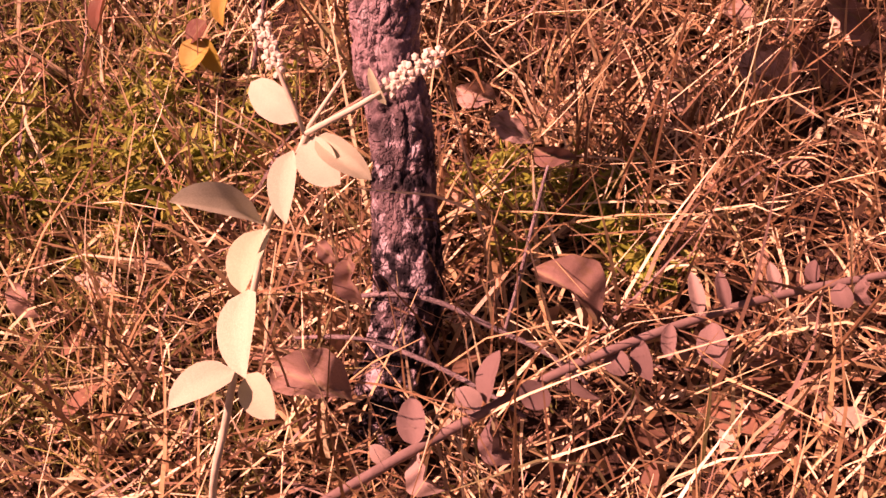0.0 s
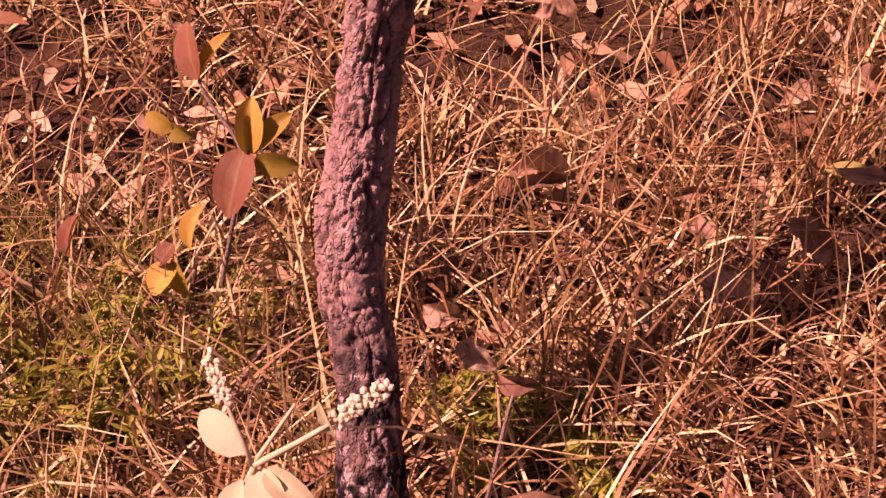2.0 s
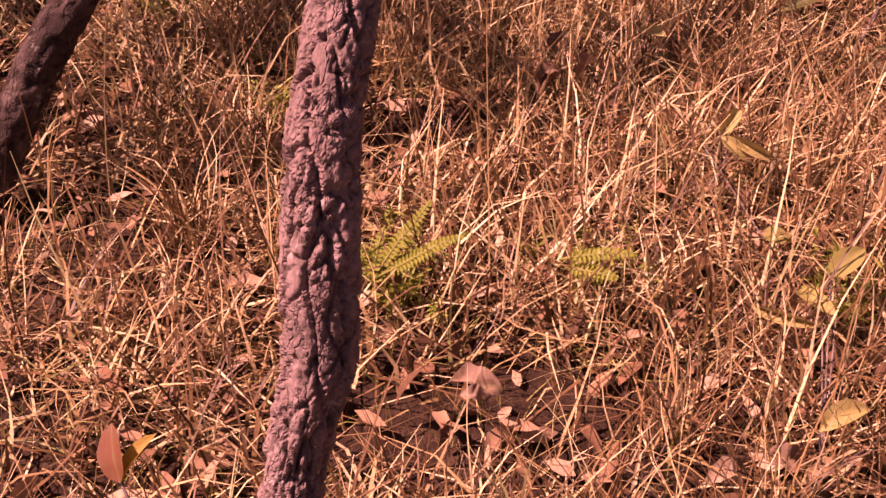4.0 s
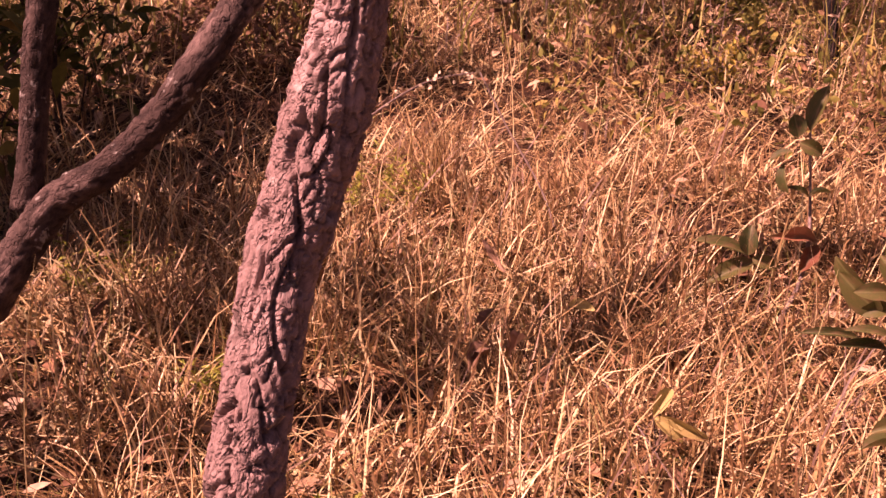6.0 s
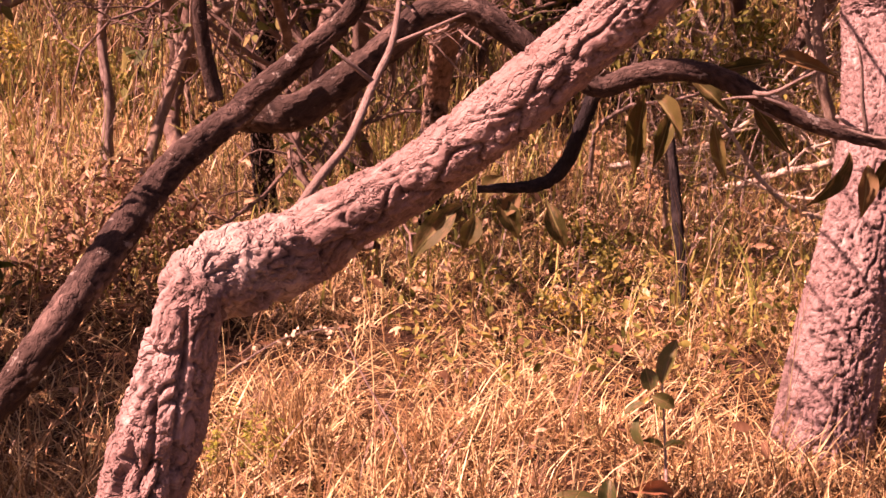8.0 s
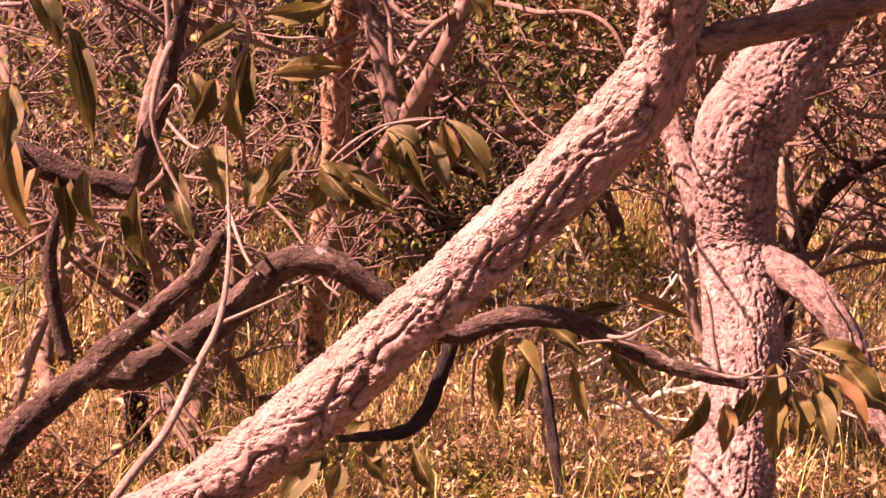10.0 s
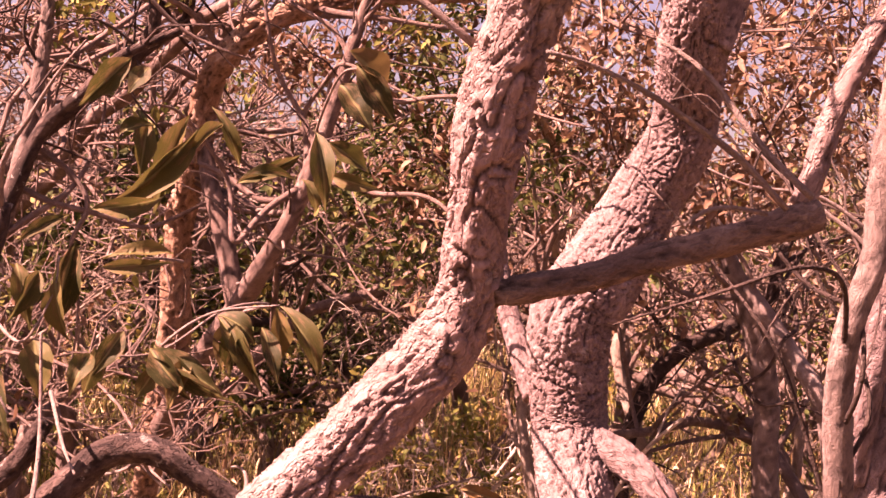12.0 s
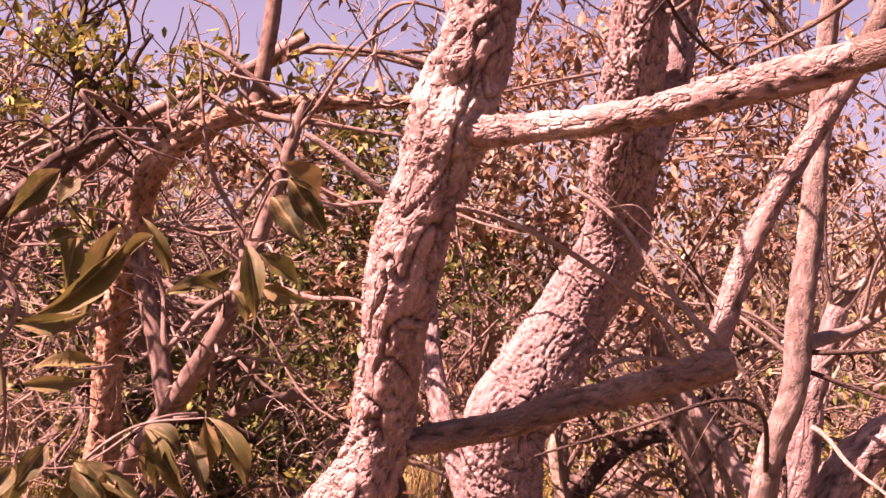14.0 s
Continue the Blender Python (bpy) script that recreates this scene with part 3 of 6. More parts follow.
LONG_E = [
    (0.309, 3.493, 1.131, 0.298, 3.492, 0.914, 0.051), (0.377, 3.490, 1.094, 0.341, 3.463, 0.943, 0.043),
    (0.392, 3.385, 1.200, 0.502, 3.351, 1.106, 0.044), (0.484, 3.484, 1.067, 0.527, 3.471, 0.914, 0.037),
    (0.565, 3.413, 1.132, 0.661, 3.364, 1.013, 0.039), (0.603, 3.385, 1.252, 0.739, 3.318, 1.219, 0.033),
    (0.446, 3.377, 1.207, 0.599, 3.399, 1.234, 0.036), (0.319, 3.468, 1.130, 0.400, 3.399, 1.019, 0.039),
]
LONG_F = [
    (0.983, 3.443, 1.086, 0.909, 3.387, 0.964, 0.067), (0.813, 3.438, 1.016, 0.726, 3.445, 0.875, 0.060),
    (0.875, 3.488, 0.976, 0.864, 3.453, 0.846, 0.053), (0.986, 3.403, 1.018, 0.978, 3.375, 0.843, 0.061),
    (1.079, 3.504, 1.074, 1.084, 3.446, 0.873, 0.063), (1.080, 3.353, 1.080, 1.154, 3.246, 0.949, 0.069),
    (1.046, 3.379, 1.139, 1.196, 3.368, 1.098, 0.046), (1.137, 3.420, 1.104, 1.246, 3.388, 0.980, 0.088),
    (1.008, 3.382, 1.035, 1.012, 3.323, 0.910, 0.057), (0.939, 3.489, 1.022, 0.907, 3.508, 0.899, 0.053),
    (1.067, 3.393, 1.033, 1.089, 3.304, 0.903, 0.058), (1.227, 3.439, 1.083, 1.274, 3.365, 0.945, 0.068),
]
LONG_G = [
    (-0.078, 3.276, 2.103, -0.148, 3.301, 1.877, 0.052), (-0.056, 3.238, 2.070, -0.258, 3.229, 1.872, 0.057),
    (-0.032, 3.331, 2.130, 0.038, 3.382, 1.994, 0.035), (-0.163, 3.204, 2.072, -0.174, 3.179, 1.950, 0.051),
    (-0.222, 3.188, 2.043, -0.146, 3.188, 2.070, 0.033), (-0.203, 3.172, 2.210, -0.307, 3.166, 2.100, 0.058),
    (-0.172, 3.276, 2.205, -0.215, 3.256, 2.140, 0.045), (0.176, 3.305, 2.030, 0.030, 3.317, 1.955, 0.034),
    (0.036, 3.204, 1.952, 0.177, 3.209, 1.961, 0.028),
]
LONG_G_LOW = [
    (0.206, 3.234, 2.079, 0.237, 3.232, 1.901, 0.057), (0.290, 3.219, 2.235, 0.386, 3.243, 2.110, 0.067),
    (0.256, 3.251, 2.192, 0.333, 3.221, 2.083, 0.073), (0.239, 3.280, 2.062, 0.336, 3.305, 1.999, 0.052),
    (0.246, 3.245, 1.984, 0.360, 3.211, 1.955, 0.039), (0.272, 3.233, 2.269, 0.369, 3.280, 2.178, 0.072),
    (0.182, 3.355, 1.976, 0.220, 3.373, 1.896, 0.040), (-0.102, 3.339, 1.787, -0.261, 3.359, 1.768, 0.040),
    (-0.002, 3.253, 2.087, -0.079, 3.214, 1.992, 0.031),
]
LONG_H = [
    (-0.154, 3.428, 1.546, 0.028, 3.385, 1.451, 0.058), (0.004, 3.440, 1.638, 0.108, 3.412, 1.477, 0.049),
    (0.148, 3.479, 1.669, 0.254, 3.484, 1.487, 0.056), (0.142, 3.476, 1.662, 0.156, 3.483, 1.525, 0.050),
    (-0.131, 3.404, 1.516, -0.178, 3.408, 1.441, 0.049), (0.058, 3.417, 1.622, 0.038, 3.412, 1.501, 0.046),
    (-0.211, 3.398, 1.599, -0.278, 3.374, 1.494, 0.054), (-0.277, 3.343, 1.549, -0.315, 3.300, 1.451, 0.054),
]
TW_A = [
    (-0.686, 2.827, 1.603, 0.0059), (-0.717, 2.783, 1.662, 0.0038), (-0.753, 2.763, 1.694, 0.0028),
    (-0.789, 2.738, 1.651, 0.0019),
]
TW_B = [
    (-0.436, 2.920, 1.680, 0.0041), (-0.358, 2.771, 1.632, 0.0033), (-0.302, 2.635, 1.644, 0.0027),
    (-0.266, 2.665, 1.729, 0.0021), (-0.265, 2.689, 1.789, 0.0018),
]
TW_B2 = [
    (-0.369, 3.397, 1.451, 0.0056), (-0.277, 2.945, 1.408, 0.0035), (-0.209, 2.613, 1.409, 0.0021),
]
TW_C = [
    (-0.160, 4.616, 1.250, 0.0079), (-0.167, 3.917, 1.469, 0.0057), (-0.117, 3.439, 1.572, 0.0041),
    (-0.009, 3.394, 1.651, 0.0032), (0.147, 3.341, 1.679, 0.0023),
]
TW_E = [
    (0.779, 3.470, 1.098, 0.0051), (0.857, 3.380, 1.063, 0.0049), (0.961, 3.364, 1.071, 0.0040),
    (1.053, 3.372, 1.086, 0.0032),
]
TW_G = [
    (-0.136, 4.887, 2.074, 0.0081), (-0.118, 3.938, 2.120, 0.0046), (-0.147, 3.375, 1.995, 0.0027),
]
TW_G2 = [
    (0.275, 4.458, 2.165, 0.0075), (0.235, 3.881, 2.140, 0.0046), (0.271, 3.525, 2.245, 0.0034),
    (0.322, 3.272, 2.237, 0.0023),
]
TW_G3 = [
    (-0.170, 5.001, 1.721, 0.0071), (-0.143, 3.736, 1.763, 0.0039), (-0.172, 3.377, 1.773, 0.0023),
]
TW_H = [
    (0.059, 4.615, 1.580, 0.0066), (0.124, 3.739, 1.658, 0.0044), (0.015, 3.571, 1.649, 0.0034),
    (-0.138, 3.524, 1.542, 0.0028), (-0.291, 3.476, 1.531, 0.0024),
]
DRY_A = [
    (0.266, 1.357, 2.024, 0.0039), (0.235, 1.353, 2.046, 0.0036), (0.205, 1.358, 2.068, 0.0036),
    (0.190, 1.360, 2.075, 0.0020),
]
DRY_B = [
    (0.561, 1.376, 1.900, 0.0030), (0.509, 1.366, 1.944, 0.0033), (0.454, 1.346, 1.972, 0.0030),
    (0.406, 1.325, 1.993, 0.0026), (0.351, 1.306, 2.010, 0.0024), (0.314, 1.294, 2.015, 0.0019),
]
DRY_C = [
    (0.583, 1.372, 1.912, 0.0036), (0.549, 1.387, 1.946, 0.0034), (0.522, 1.407, 1.985, 0.0031),
    (0.493, 1.427, 2.029, 0.0026), (0.453, 1.449, 2.057, 0.0021),
]
DRY_D = [
    (0.543, 1.379, 1.895, 0.0023), (0.495, 1.349, 1.899, 0.0022), (0.465, 1.336, 1.893, 0.0020),
    (0.449, 1.326, 1.879, 0.0017),
]
FELT_LEAVES = [
    (-0.269, 0.353, 0.827, -0.300, 0.371, 0.831, 0.0194), (-0.272, 0.348, 0.808, -0.270, 0.319, 0.780, 0.0216),
    (-0.266, 0.350, 0.815, -0.241, 0.333, 0.806, 0.0232), (-0.259, 0.352, 0.818, -0.225, 0.338, 0.808, 0.0158),
    (-0.302, 0.350, 0.730, -0.339, 0.319, 0.779, 0.0284), (-0.303, 0.351, 0.721, -0.299, 0.303, 0.723, 0.0287),
    (-0.309, 0.325, 0.691, -0.292, 0.269, 0.686, 0.0306), (-0.312, 0.289, 0.652, -0.343, 0.255, 0.651, 0.0291),
    (-0.305, 0.291, 0.647, -0.281, 0.269, 0.639, 0.0235), (-0.225, 0.373, 0.829, -0.236, 0.383, 0.845, 0.0060),
]
FELT_STEM_WAY = [
    (-0.433, 0.278, -0.060, 0.0050), (-0.393, 0.268, 0.200, 0.0042), (-0.333, 0.248, 0.540, 0.0028),
    (-0.322, 0.272, 0.600, 0.0027), (-0.312, 0.289, 0.652, 0.0025), (-0.310, 0.306, 0.670, 0.0024),
    (-0.305, 0.328, 0.693, 0.0022), (-0.302, 0.352, 0.722, 0.0021), (-0.280, 0.346, 0.778, 0.0019),
    (-0.263, 0.351, 0.822, 0.0018),
]
FELT_SPIKE = [
    (-0.264, 0.350, 0.822, 0.0019), (-0.243, 0.365, 0.828, 0.0017), (-0.223, 0.380, 0.837, 0.0015),
    (-0.201, 0.398, 0.850, 0.0010),
]
FELT_SPIKE_B = [
    (-0.264, 0.350, 0.822, 0.0015), (-0.276, 0.361, 0.839, 0.0013), (-0.282, 0.370, 0.852, 0.0012),
    (-0.293, 0.380, 0.871, 0.0009),
]
FELT_SPIKE_C = [
    (-0.264, 0.351, 0.822, 0.0015), (-0.256, 0.364, 0.833, 0.0012), (-0.247, 0.378, 0.845, 0.0009),
]
WITHER_STEM = [
    (-0.380, 0.423, 0.091, 0.0058), (-0.311, 0.500, 0.085, 0.0060), (-0.246, 0.564, 0.085, 0.0061),
    (-0.179, 0.623, 0.094, 0.0058), (-0.109, 0.684, 0.091, 0.0056), (-0.012, 0.754, 0.088, 0.0053),
    (0.079, 0.812, 0.081, 0.0052), (0.203, 0.877, 0.070, 0.0046),
]
WITHER_LEAVES = [
    (-0.225, 0.582, 0.104, -0.222, 0.634, 0.131, 0.037), (-0.230, 0.575, 0.101, -0.259, 0.588, 0.113, 0.029),
    (-0.217, 0.571, 0.096, -0.174, 0.541, 0.073, 0.039), (-0.290, 0.526, 0.084, -0.304, 0.570, 0.110, 0.033),
    (-0.286, 0.522, 0.081, -0.247, 0.495, 0.060, 0.042), (-0.313, 0.507, 0.077, -0.336, 0.515, 0.086, 0.026),
    (-0.171, 0.615, 0.113, -0.184, 0.589, 0.101, 0.038), (-0.149, 0.631, 0.118, -0.106, 0.617, 0.103, 0.039),
]
WITHER_LEAVES_B = [
    (-0.081, 0.706, 0.092, -0.059, 0.669, 0.068, 0.026), (-0.050, 0.728, 0.100, -0.043, 0.693, 0.079, 0.018),
    (-0.019, 0.743, 0.102, -0.039, 0.782, 0.128, 0.018), (-0.004, 0.741, 0.099, 0.017, 0.699, 0.072, 0.037),
    (0.009, 0.757, 0.106, -0.008, 0.791, 0.127, 0.016), (0.060, 0.785, 0.112, 0.045, 0.813, 0.130, 0.015),
    (0.098, 0.805, 0.117, 0.093, 0.827, 0.130, 0.018), (-0.103, 0.689, 0.087, -0.090, 0.666, 0.072, 0.030),
    (0.123, 0.811, 0.116, 0.139, 0.790, 0.102, 0.026), (0.151, 0.825, 0.118, 0.167, 0.800, 0.102, 0.022),
]
RUSSET_STEM = [
    (-0.637, 1.007, 0.077, 0.0033), (-0.622, 1.044, 0.163, 0.0033), (-0.608, 1.085, 0.252, 0.0028),
    (-0.655, 1.120, 0.290, 0.0025), (-0.680, 1.142, 0.313, 0.0021), (-0.700, 1.197, 0.347, 0.0014),
]
RUSSET_LEAVES = [
    (-0.604, 1.087, 0.267, -0.610, 1.015, 0.209, 0.054), (-0.676, 1.135, 0.320, -0.702, 1.187, 0.367, 0.044),
    (-0.794, 0.935, 0.176, -0.792, 0.980, 0.214, 0.028), (-0.671, 0.977, 0.188, -0.687, 0.951, 0.170, 0.034),
]
GOLD_LEAVES = [
    (-0.597, 1.078, 0.258, -0.608, 1.135, 0.307, 0.035), (-0.593, 1.082, 0.260, -0.554, 1.130, 0.293, 0.031),
    (-0.592, 1.075, 0.255, -0.535, 1.085, 0.251, 0.034), (-0.676, 1.135, 0.320, -0.645, 1.189, 0.358, 0.024),
    (-0.649, 0.976, 0.183, -0.639, 1.023, 0.222, 0.029), (-0.663, 0.957, 0.169, -0.688, 0.924, 0.147, 0.041),
    (-0.696, 1.080, 0.280, -0.732, 1.090, 0.294, 0.026), (-0.703, 1.087, 0.286, -0.671, 1.081, 0.275, 0.029),
    (-0.671, 0.961, 0.174, -0.643, 0.934, 0.146, 0.032),
]
FRESH_LEAVES = [
    (0.458, 2.295, 0.497, 0.393, 2.320, 0.574, 0.072), (0.466, 2.312, 0.533, 0.510, 2.341, 0.568, 0.069),
    (0.418, 2.296, 0.516, 0.353, 2.287, 0.515, 0.042), (0.432, 2.267, 0.442, 0.343, 2.259, 0.453, 0.027),
    (0.452, 2.274, 0.451, 0.501, 2.286, 0.460, 0.047), (0.475, 2.258, 0.406, 0.446, 2.245, 0.387, 0.045),
    (0.439, 2.229, 0.351, 0.527, 2.248, 0.364, 0.049), (0.480, 2.290, 0.479, 0.514, 2.311, 0.515, 0.052),
    (0.483, 2.330, 0.570, 0.469, 2.351, 0.605, 0.052), (0.405, 2.196, 0.287, 0.493, 2.214, 0.296, 0.042),
    (0.463, 2.296, 0.497, 0.463, 2.272, 0.442, 0.062),
]
FRESH_STEM = [
    (0.570, 1.808, -0.060, 0.0065), (0.512, 2.156, 0.290, 0.0058), (0.496, 2.253, 0.388, 0.0049),
    (0.463, 2.296, 0.497, 0.0040), (0.471, 2.343, 0.587, 0.0030),
]
GREY_STEM = [
    (0.291, 3.042, -0.184, 0.0070), (0.344, 3.122, -0.048, 0.0070), (0.403, 3.204, 0.057, 0.0063),
    (0.417, 3.251, 0.162, 0.0049), (0.425, 3.377, 0.215, 0.0036), (0.419, 3.505, 0.353, 0.0030),
]
GREY_LEAVES = [
    (0.280, 3.235, 0.112, 0.129, 3.226, 0.145, 0.050), (0.281, 3.231, 0.105, 0.354, 3.235, 0.085, 0.045),
    (0.274, 3.234, 0.112, 0.276, 3.265, 0.184, 0.060), (0.289, 3.230, 0.098, 0.171, 3.189, 0.046, 0.060),
    (0.363, 3.319, 0.253, 0.347, 3.350, 0.325, 0.045), (0.412, 3.324, 0.246, 0.469, 3.337, 0.256, 0.021),
    (0.412, 3.324, 0.246, 0.354, 3.324, 0.266, 0.021), (0.362, 3.364, 0.351, 0.308, 3.343, 0.325, 0.050),
    (0.376, 3.375, 0.370, 0.437, 3.372, 0.344, 0.050), (0.375, 3.380, 0.383, 0.357, 3.401, 0.435, 0.060),
    (0.403, 3.390, 0.396, 0.438, 3.445, 0.500, 0.060),
]
CURL_LEAVES = [
    (0.438, 3.253, 0.154, 0.318, 3.239, 0.166, 0.038), (0.439, 3.250, 0.151, 0.397, 3.211, 0.077, 0.042),
]
FALLEN = [
    (-0.210, 0.739, 0.138, -0.127, 0.700, 0.110, 0.063), (-0.299, 0.924, 0.157, -0.243, 0.907, 0.151, 0.036),
    (-0.241, 0.901, 0.148, -0.189, 0.895, 0.148, 0.032), (-0.093, 0.887, 0.053, -0.069, 0.874, 0.042, 0.022),
    (-0.021, 1.179, 0.049, 0.053, 1.159, 0.027, 0.054), (-0.462, 0.569, 0.112, -0.369, 0.558, 0.091, 0.071),
    (-0.399, 0.683, 0.188, -0.370, 0.641, 0.160, 0.035), (-0.442, 0.696, 0.177, -0.413, 0.683, 0.166, 0.024),
    (0.054, 0.809, -0.015, 0.099, 0.760, -0.049, 0.056), (0.095, 1.297, 0.042, 0.159, 1.292, 0.029, 0.049),
    (-0.063, 1.280, 0.035, -0.004, 1.265, 0.019, 0.049), (0.119, 0.779, -0.018, 0.168, 0.767, -0.033, 0.041),
    (-0.828, 0.644, 0.043, -0.779, 0.620, 0.022, 0.043),
]
FALLEN_B = [
    (0.127, 1.346, 0.127, 0.197, 1.352, 0.119, 0.032), (-0.020, 1.186, 0.064, 0.042, 1.148, 0.019, 0.071),
    (0.076, 1.282, 0.082, 0.142, 1.268, 0.059, 0.049), (-0.327, 1.329, 0.029, -0.220, 1.347, 0.023, 0.052),
    (-0.214, 1.265, -0.003, -0.112, 1.295, 0.001, 0.022), (-0.338, 1.616, 0.093, -0.302, 1.613, 0.084, 0.038),
    (-0.374, 1.048, 0.059, -0.321, 1.048, 0.049, 0.047), (-0.362, 1.643, 0.090, -0.270, 1.648, 0.078, 0.057),
]
FERN_A = [
    (-0.536, 1.894, 0.090, 0.0025), (-0.480, 1.893, 0.134, 0.0025), (-0.421, 1.894, 0.181, 0.0020),
    (-0.382, 1.914, 0.189, 0.0014),
]
FERN_B = [
    (-0.225, 1.968, 0.119, 0.0025), (-0.177, 1.957, 0.144, 0.0025), (-0.129, 1.961, 0.153, 0.0020),
    (-0.091, 1.968, 0.151, 0.0014),
]
FERN_C = [
    (-0.213, 1.957, 0.109, 0.0025), (-0.174, 1.945, 0.120, 0.0025), (-0.118, 1.927, 0.125, 0.0014),
]
FERN_D = [
    (-0.546, 1.911, 0.077, 0.0025), (-0.521, 1.938, 0.121, 0.0025), (-0.486, 1.967, 0.165, 0.0020),
    (-0.462, 1.996, 0.196, 0.0014),
]
FERN_E = [
    (-0.549, 1.901, 0.070, 0.0025), (-0.553, 1.942, 0.102, 0.0025), (-0.547, 1.986, 0.134, 0.0020),
]
FOOT_TWIG_A = [
    (-0.396, 0.690, 0.093, 0.0029), (-0.355, 0.690, 0.112, 0.0031), (-0.304, 0.695, 0.105, 0.0031),
    (-0.251, 0.691, 0.082, 0.0032), (-0.171, 0.684, 0.053, 0.0029), (-0.128, 0.672, 0.027, 0.0022),
]
FOOT_TWIG_B = [
    (-0.461, 0.630, 0.072, 0.0022), (-0.392, 0.632, 0.098, 0.0028), (-0.326, 0.627, 0.097, 0.0028),
    (-0.239, 0.614, 0.074, 0.0028), (-0.185, 0.599, 0.057, 0.0021),
]
FOOT_TWIG_C = [
    (-0.235, 0.709, 0.028, 0.0023), (-0.224, 0.776, 0.111, 0.0023), (-0.218, 0.837, 0.169, 0.0023),
    (-0.216, 0.855, 0.178, 0.0016),
]
OLIVE_LEAVES = [
    (0.218, 1.637, 0.100, 0.292, 1.681, 0.120, 0.041), (0.244, 2.012, 0.120, 0.296, 2.051, 0.160, 0.046),
    (0.254, 1.928, 0.100, 0.192, 2.012, 0.080, 0.030), (0.234, 1.921, 0.080, 0.117, 1.982, 0.060, 0.022),
    (0.119, 1.370, 0.100, 0.196, 1.357, 0.110, 0.026), (0.040, 2.409, 0.140, 0.073, 2.470, 0.170, 0.030),
    (0.040, 2.409, 0.140, 0.101, 2.388, 0.100, 0.028), (0.056, 2.417, 0.140, 0.153, 2.407, 0.100, 0.025),
    (-0.160, 2.932, 0.090, -0.093, 2.858, 0.120, 0.030), (0.130, 2.136, 0.100, 0.176, 2.145, 0.100, 0.043),
]
PINK_LEAVES = [
    (-0.325, 2.689, 0.140, -0.313, 2.722, 0.180, 0.043), (-0.350, 2.604, 0.120, -0.310, 2.621, 0.140, 0.037),
    (-0.269, 2.616, 0.120, -0.229, 2.664, 0.140, 0.030), (-0.499, 2.573, 0.050, -0.438, 2.623, 0.060, 0.037),
    (-0.020, 1.208, 0.020, 0.054, 1.145, 0.020, 0.055), (0.049, 1.229, 0.030, 0.099, 1.168, 0.030, 0.046),
    (0.136, 1.585, 0.080, 0.200, 1.597, 0.070, 0.049), (0.098, 1.292, 0.040, 0.148, 1.261, 0.050, 0.021),
    (-0.306, 1.274, 0.050, -0.225, 1.317, 0.060, 0.024), (-0.080, 1.319, 0.050, -0.028, 1.343, 0.060, 0.021),
    (-0.348, 2.576, 0.100, -0.320, 2.649, 0.100, 0.041), (-0.355, 3.122, 0.120, -0.308, 2.932, 0.160, 0.037),
]
STALK = [
    (-0.1245, 3.0956, -0.0878, 0.0036), (-0.1646, 3.2917, -0.0850, 0.0034), (-0.2563, 3.5194, 0.0858, 0.0030),
    (-0.3858, 3.6631, 0.2402, 0.0026), (-0.4792, 3.7456, 0.3722, 0.0020),
]
STALK_SIDE = [
    (-0.4792, 3.7456, 0.3722, 0.0018), (-0.5588, 3.7317, 0.3618, 0.0026), (-0.6344, 3.6933, 0.3466, 0.0028),
    (-0.7056, 3.6366, 0.3148, 0.0030), (-0.7709, 3.5960, 0.2714, 0.0030),
]
TUFT_SPOTS = [
    (-0.800, 0.982, 0.030, 0.1000), (-0.839, 0.845, 0.050, 0.1300), (-0.746, 0.866, 0.050, 0.1300), (-0.670, 0.911, 0.050, 0.1200),
    (-0.885, 0.806, 0.050, 0.1300), (-0.778, 0.812, 0.040, 0.1100), (-0.632, 0.959, 0.030, 0.1000), (-0.928, 0.883, 0.040, 0.1200),
    (-0.275, 0.915, 0.030, 0.0900), (-0.263, 0.964, 0.030, 0.0900), (-0.150, 0.934, 0.030, 0.0900), (-0.106, 0.879, 0.020, 0.0700),
    (-0.170, 0.966, 0.020, 0.0700), (-0.515, 1.952, 0.051, 0.1400), (-0.183, 2.037, 0.051, 0.1000), (-0.570, 1.989, 0.041, 0.1000),
    (-0.770, 3.626, 0.049, 0.1600), (-1.333, 3.050, 0.041, 0.1400), (-0.949, 2.570, 0.031, 0.1000), (0.313, 2.094, 0.041, 0.1500),
]
TUSSOCKS = [
    (0.140, 1.429, 90, 0.550), (-0.002, 1.678, 60, 0.500), (-0.392, 1.155, 70, 0.400),
    (-0.524, 1.383, 50, 0.350), (-0.116, 1.470, 40, 0.400), (-0.041, 1.313, 60, 0.420),
    (-0.187, 1.039, 50, 0.350), (0.015, 1.087, 50, 0.350), (-0.941, 2.377, 60, 0.400),
    (-0.953, 2.059, 60, 0.400), (-0.581, 3.696, 70, 0.500), (-1.126, 2.808, 60, 0.450),
    (-0.716, 2.804, 60, 0.400), (0.048, 2.816, 60, 0.400), (-0.696, 0.616, 50, 0.300),
]
LEAF_TUFTS = [
    (-0.547, 5.145, 2.952, 0.1618), (-0.239, 5.085, 2.733, 0.1315), (-0.459, 5.129, 2.854, 0.1011),
    (0.090, 5.149, 2.856, 0.1132), (0.475, 5.007, 2.825, 0.1132), (-0.292, 4.978, 2.880, 0.1213),
    (-0.590, 5.181, 2.626, 0.1213), (0.613, 4.991, 2.585, 0.1132), (0.009, 5.142, 2.755, 0.1213),
]
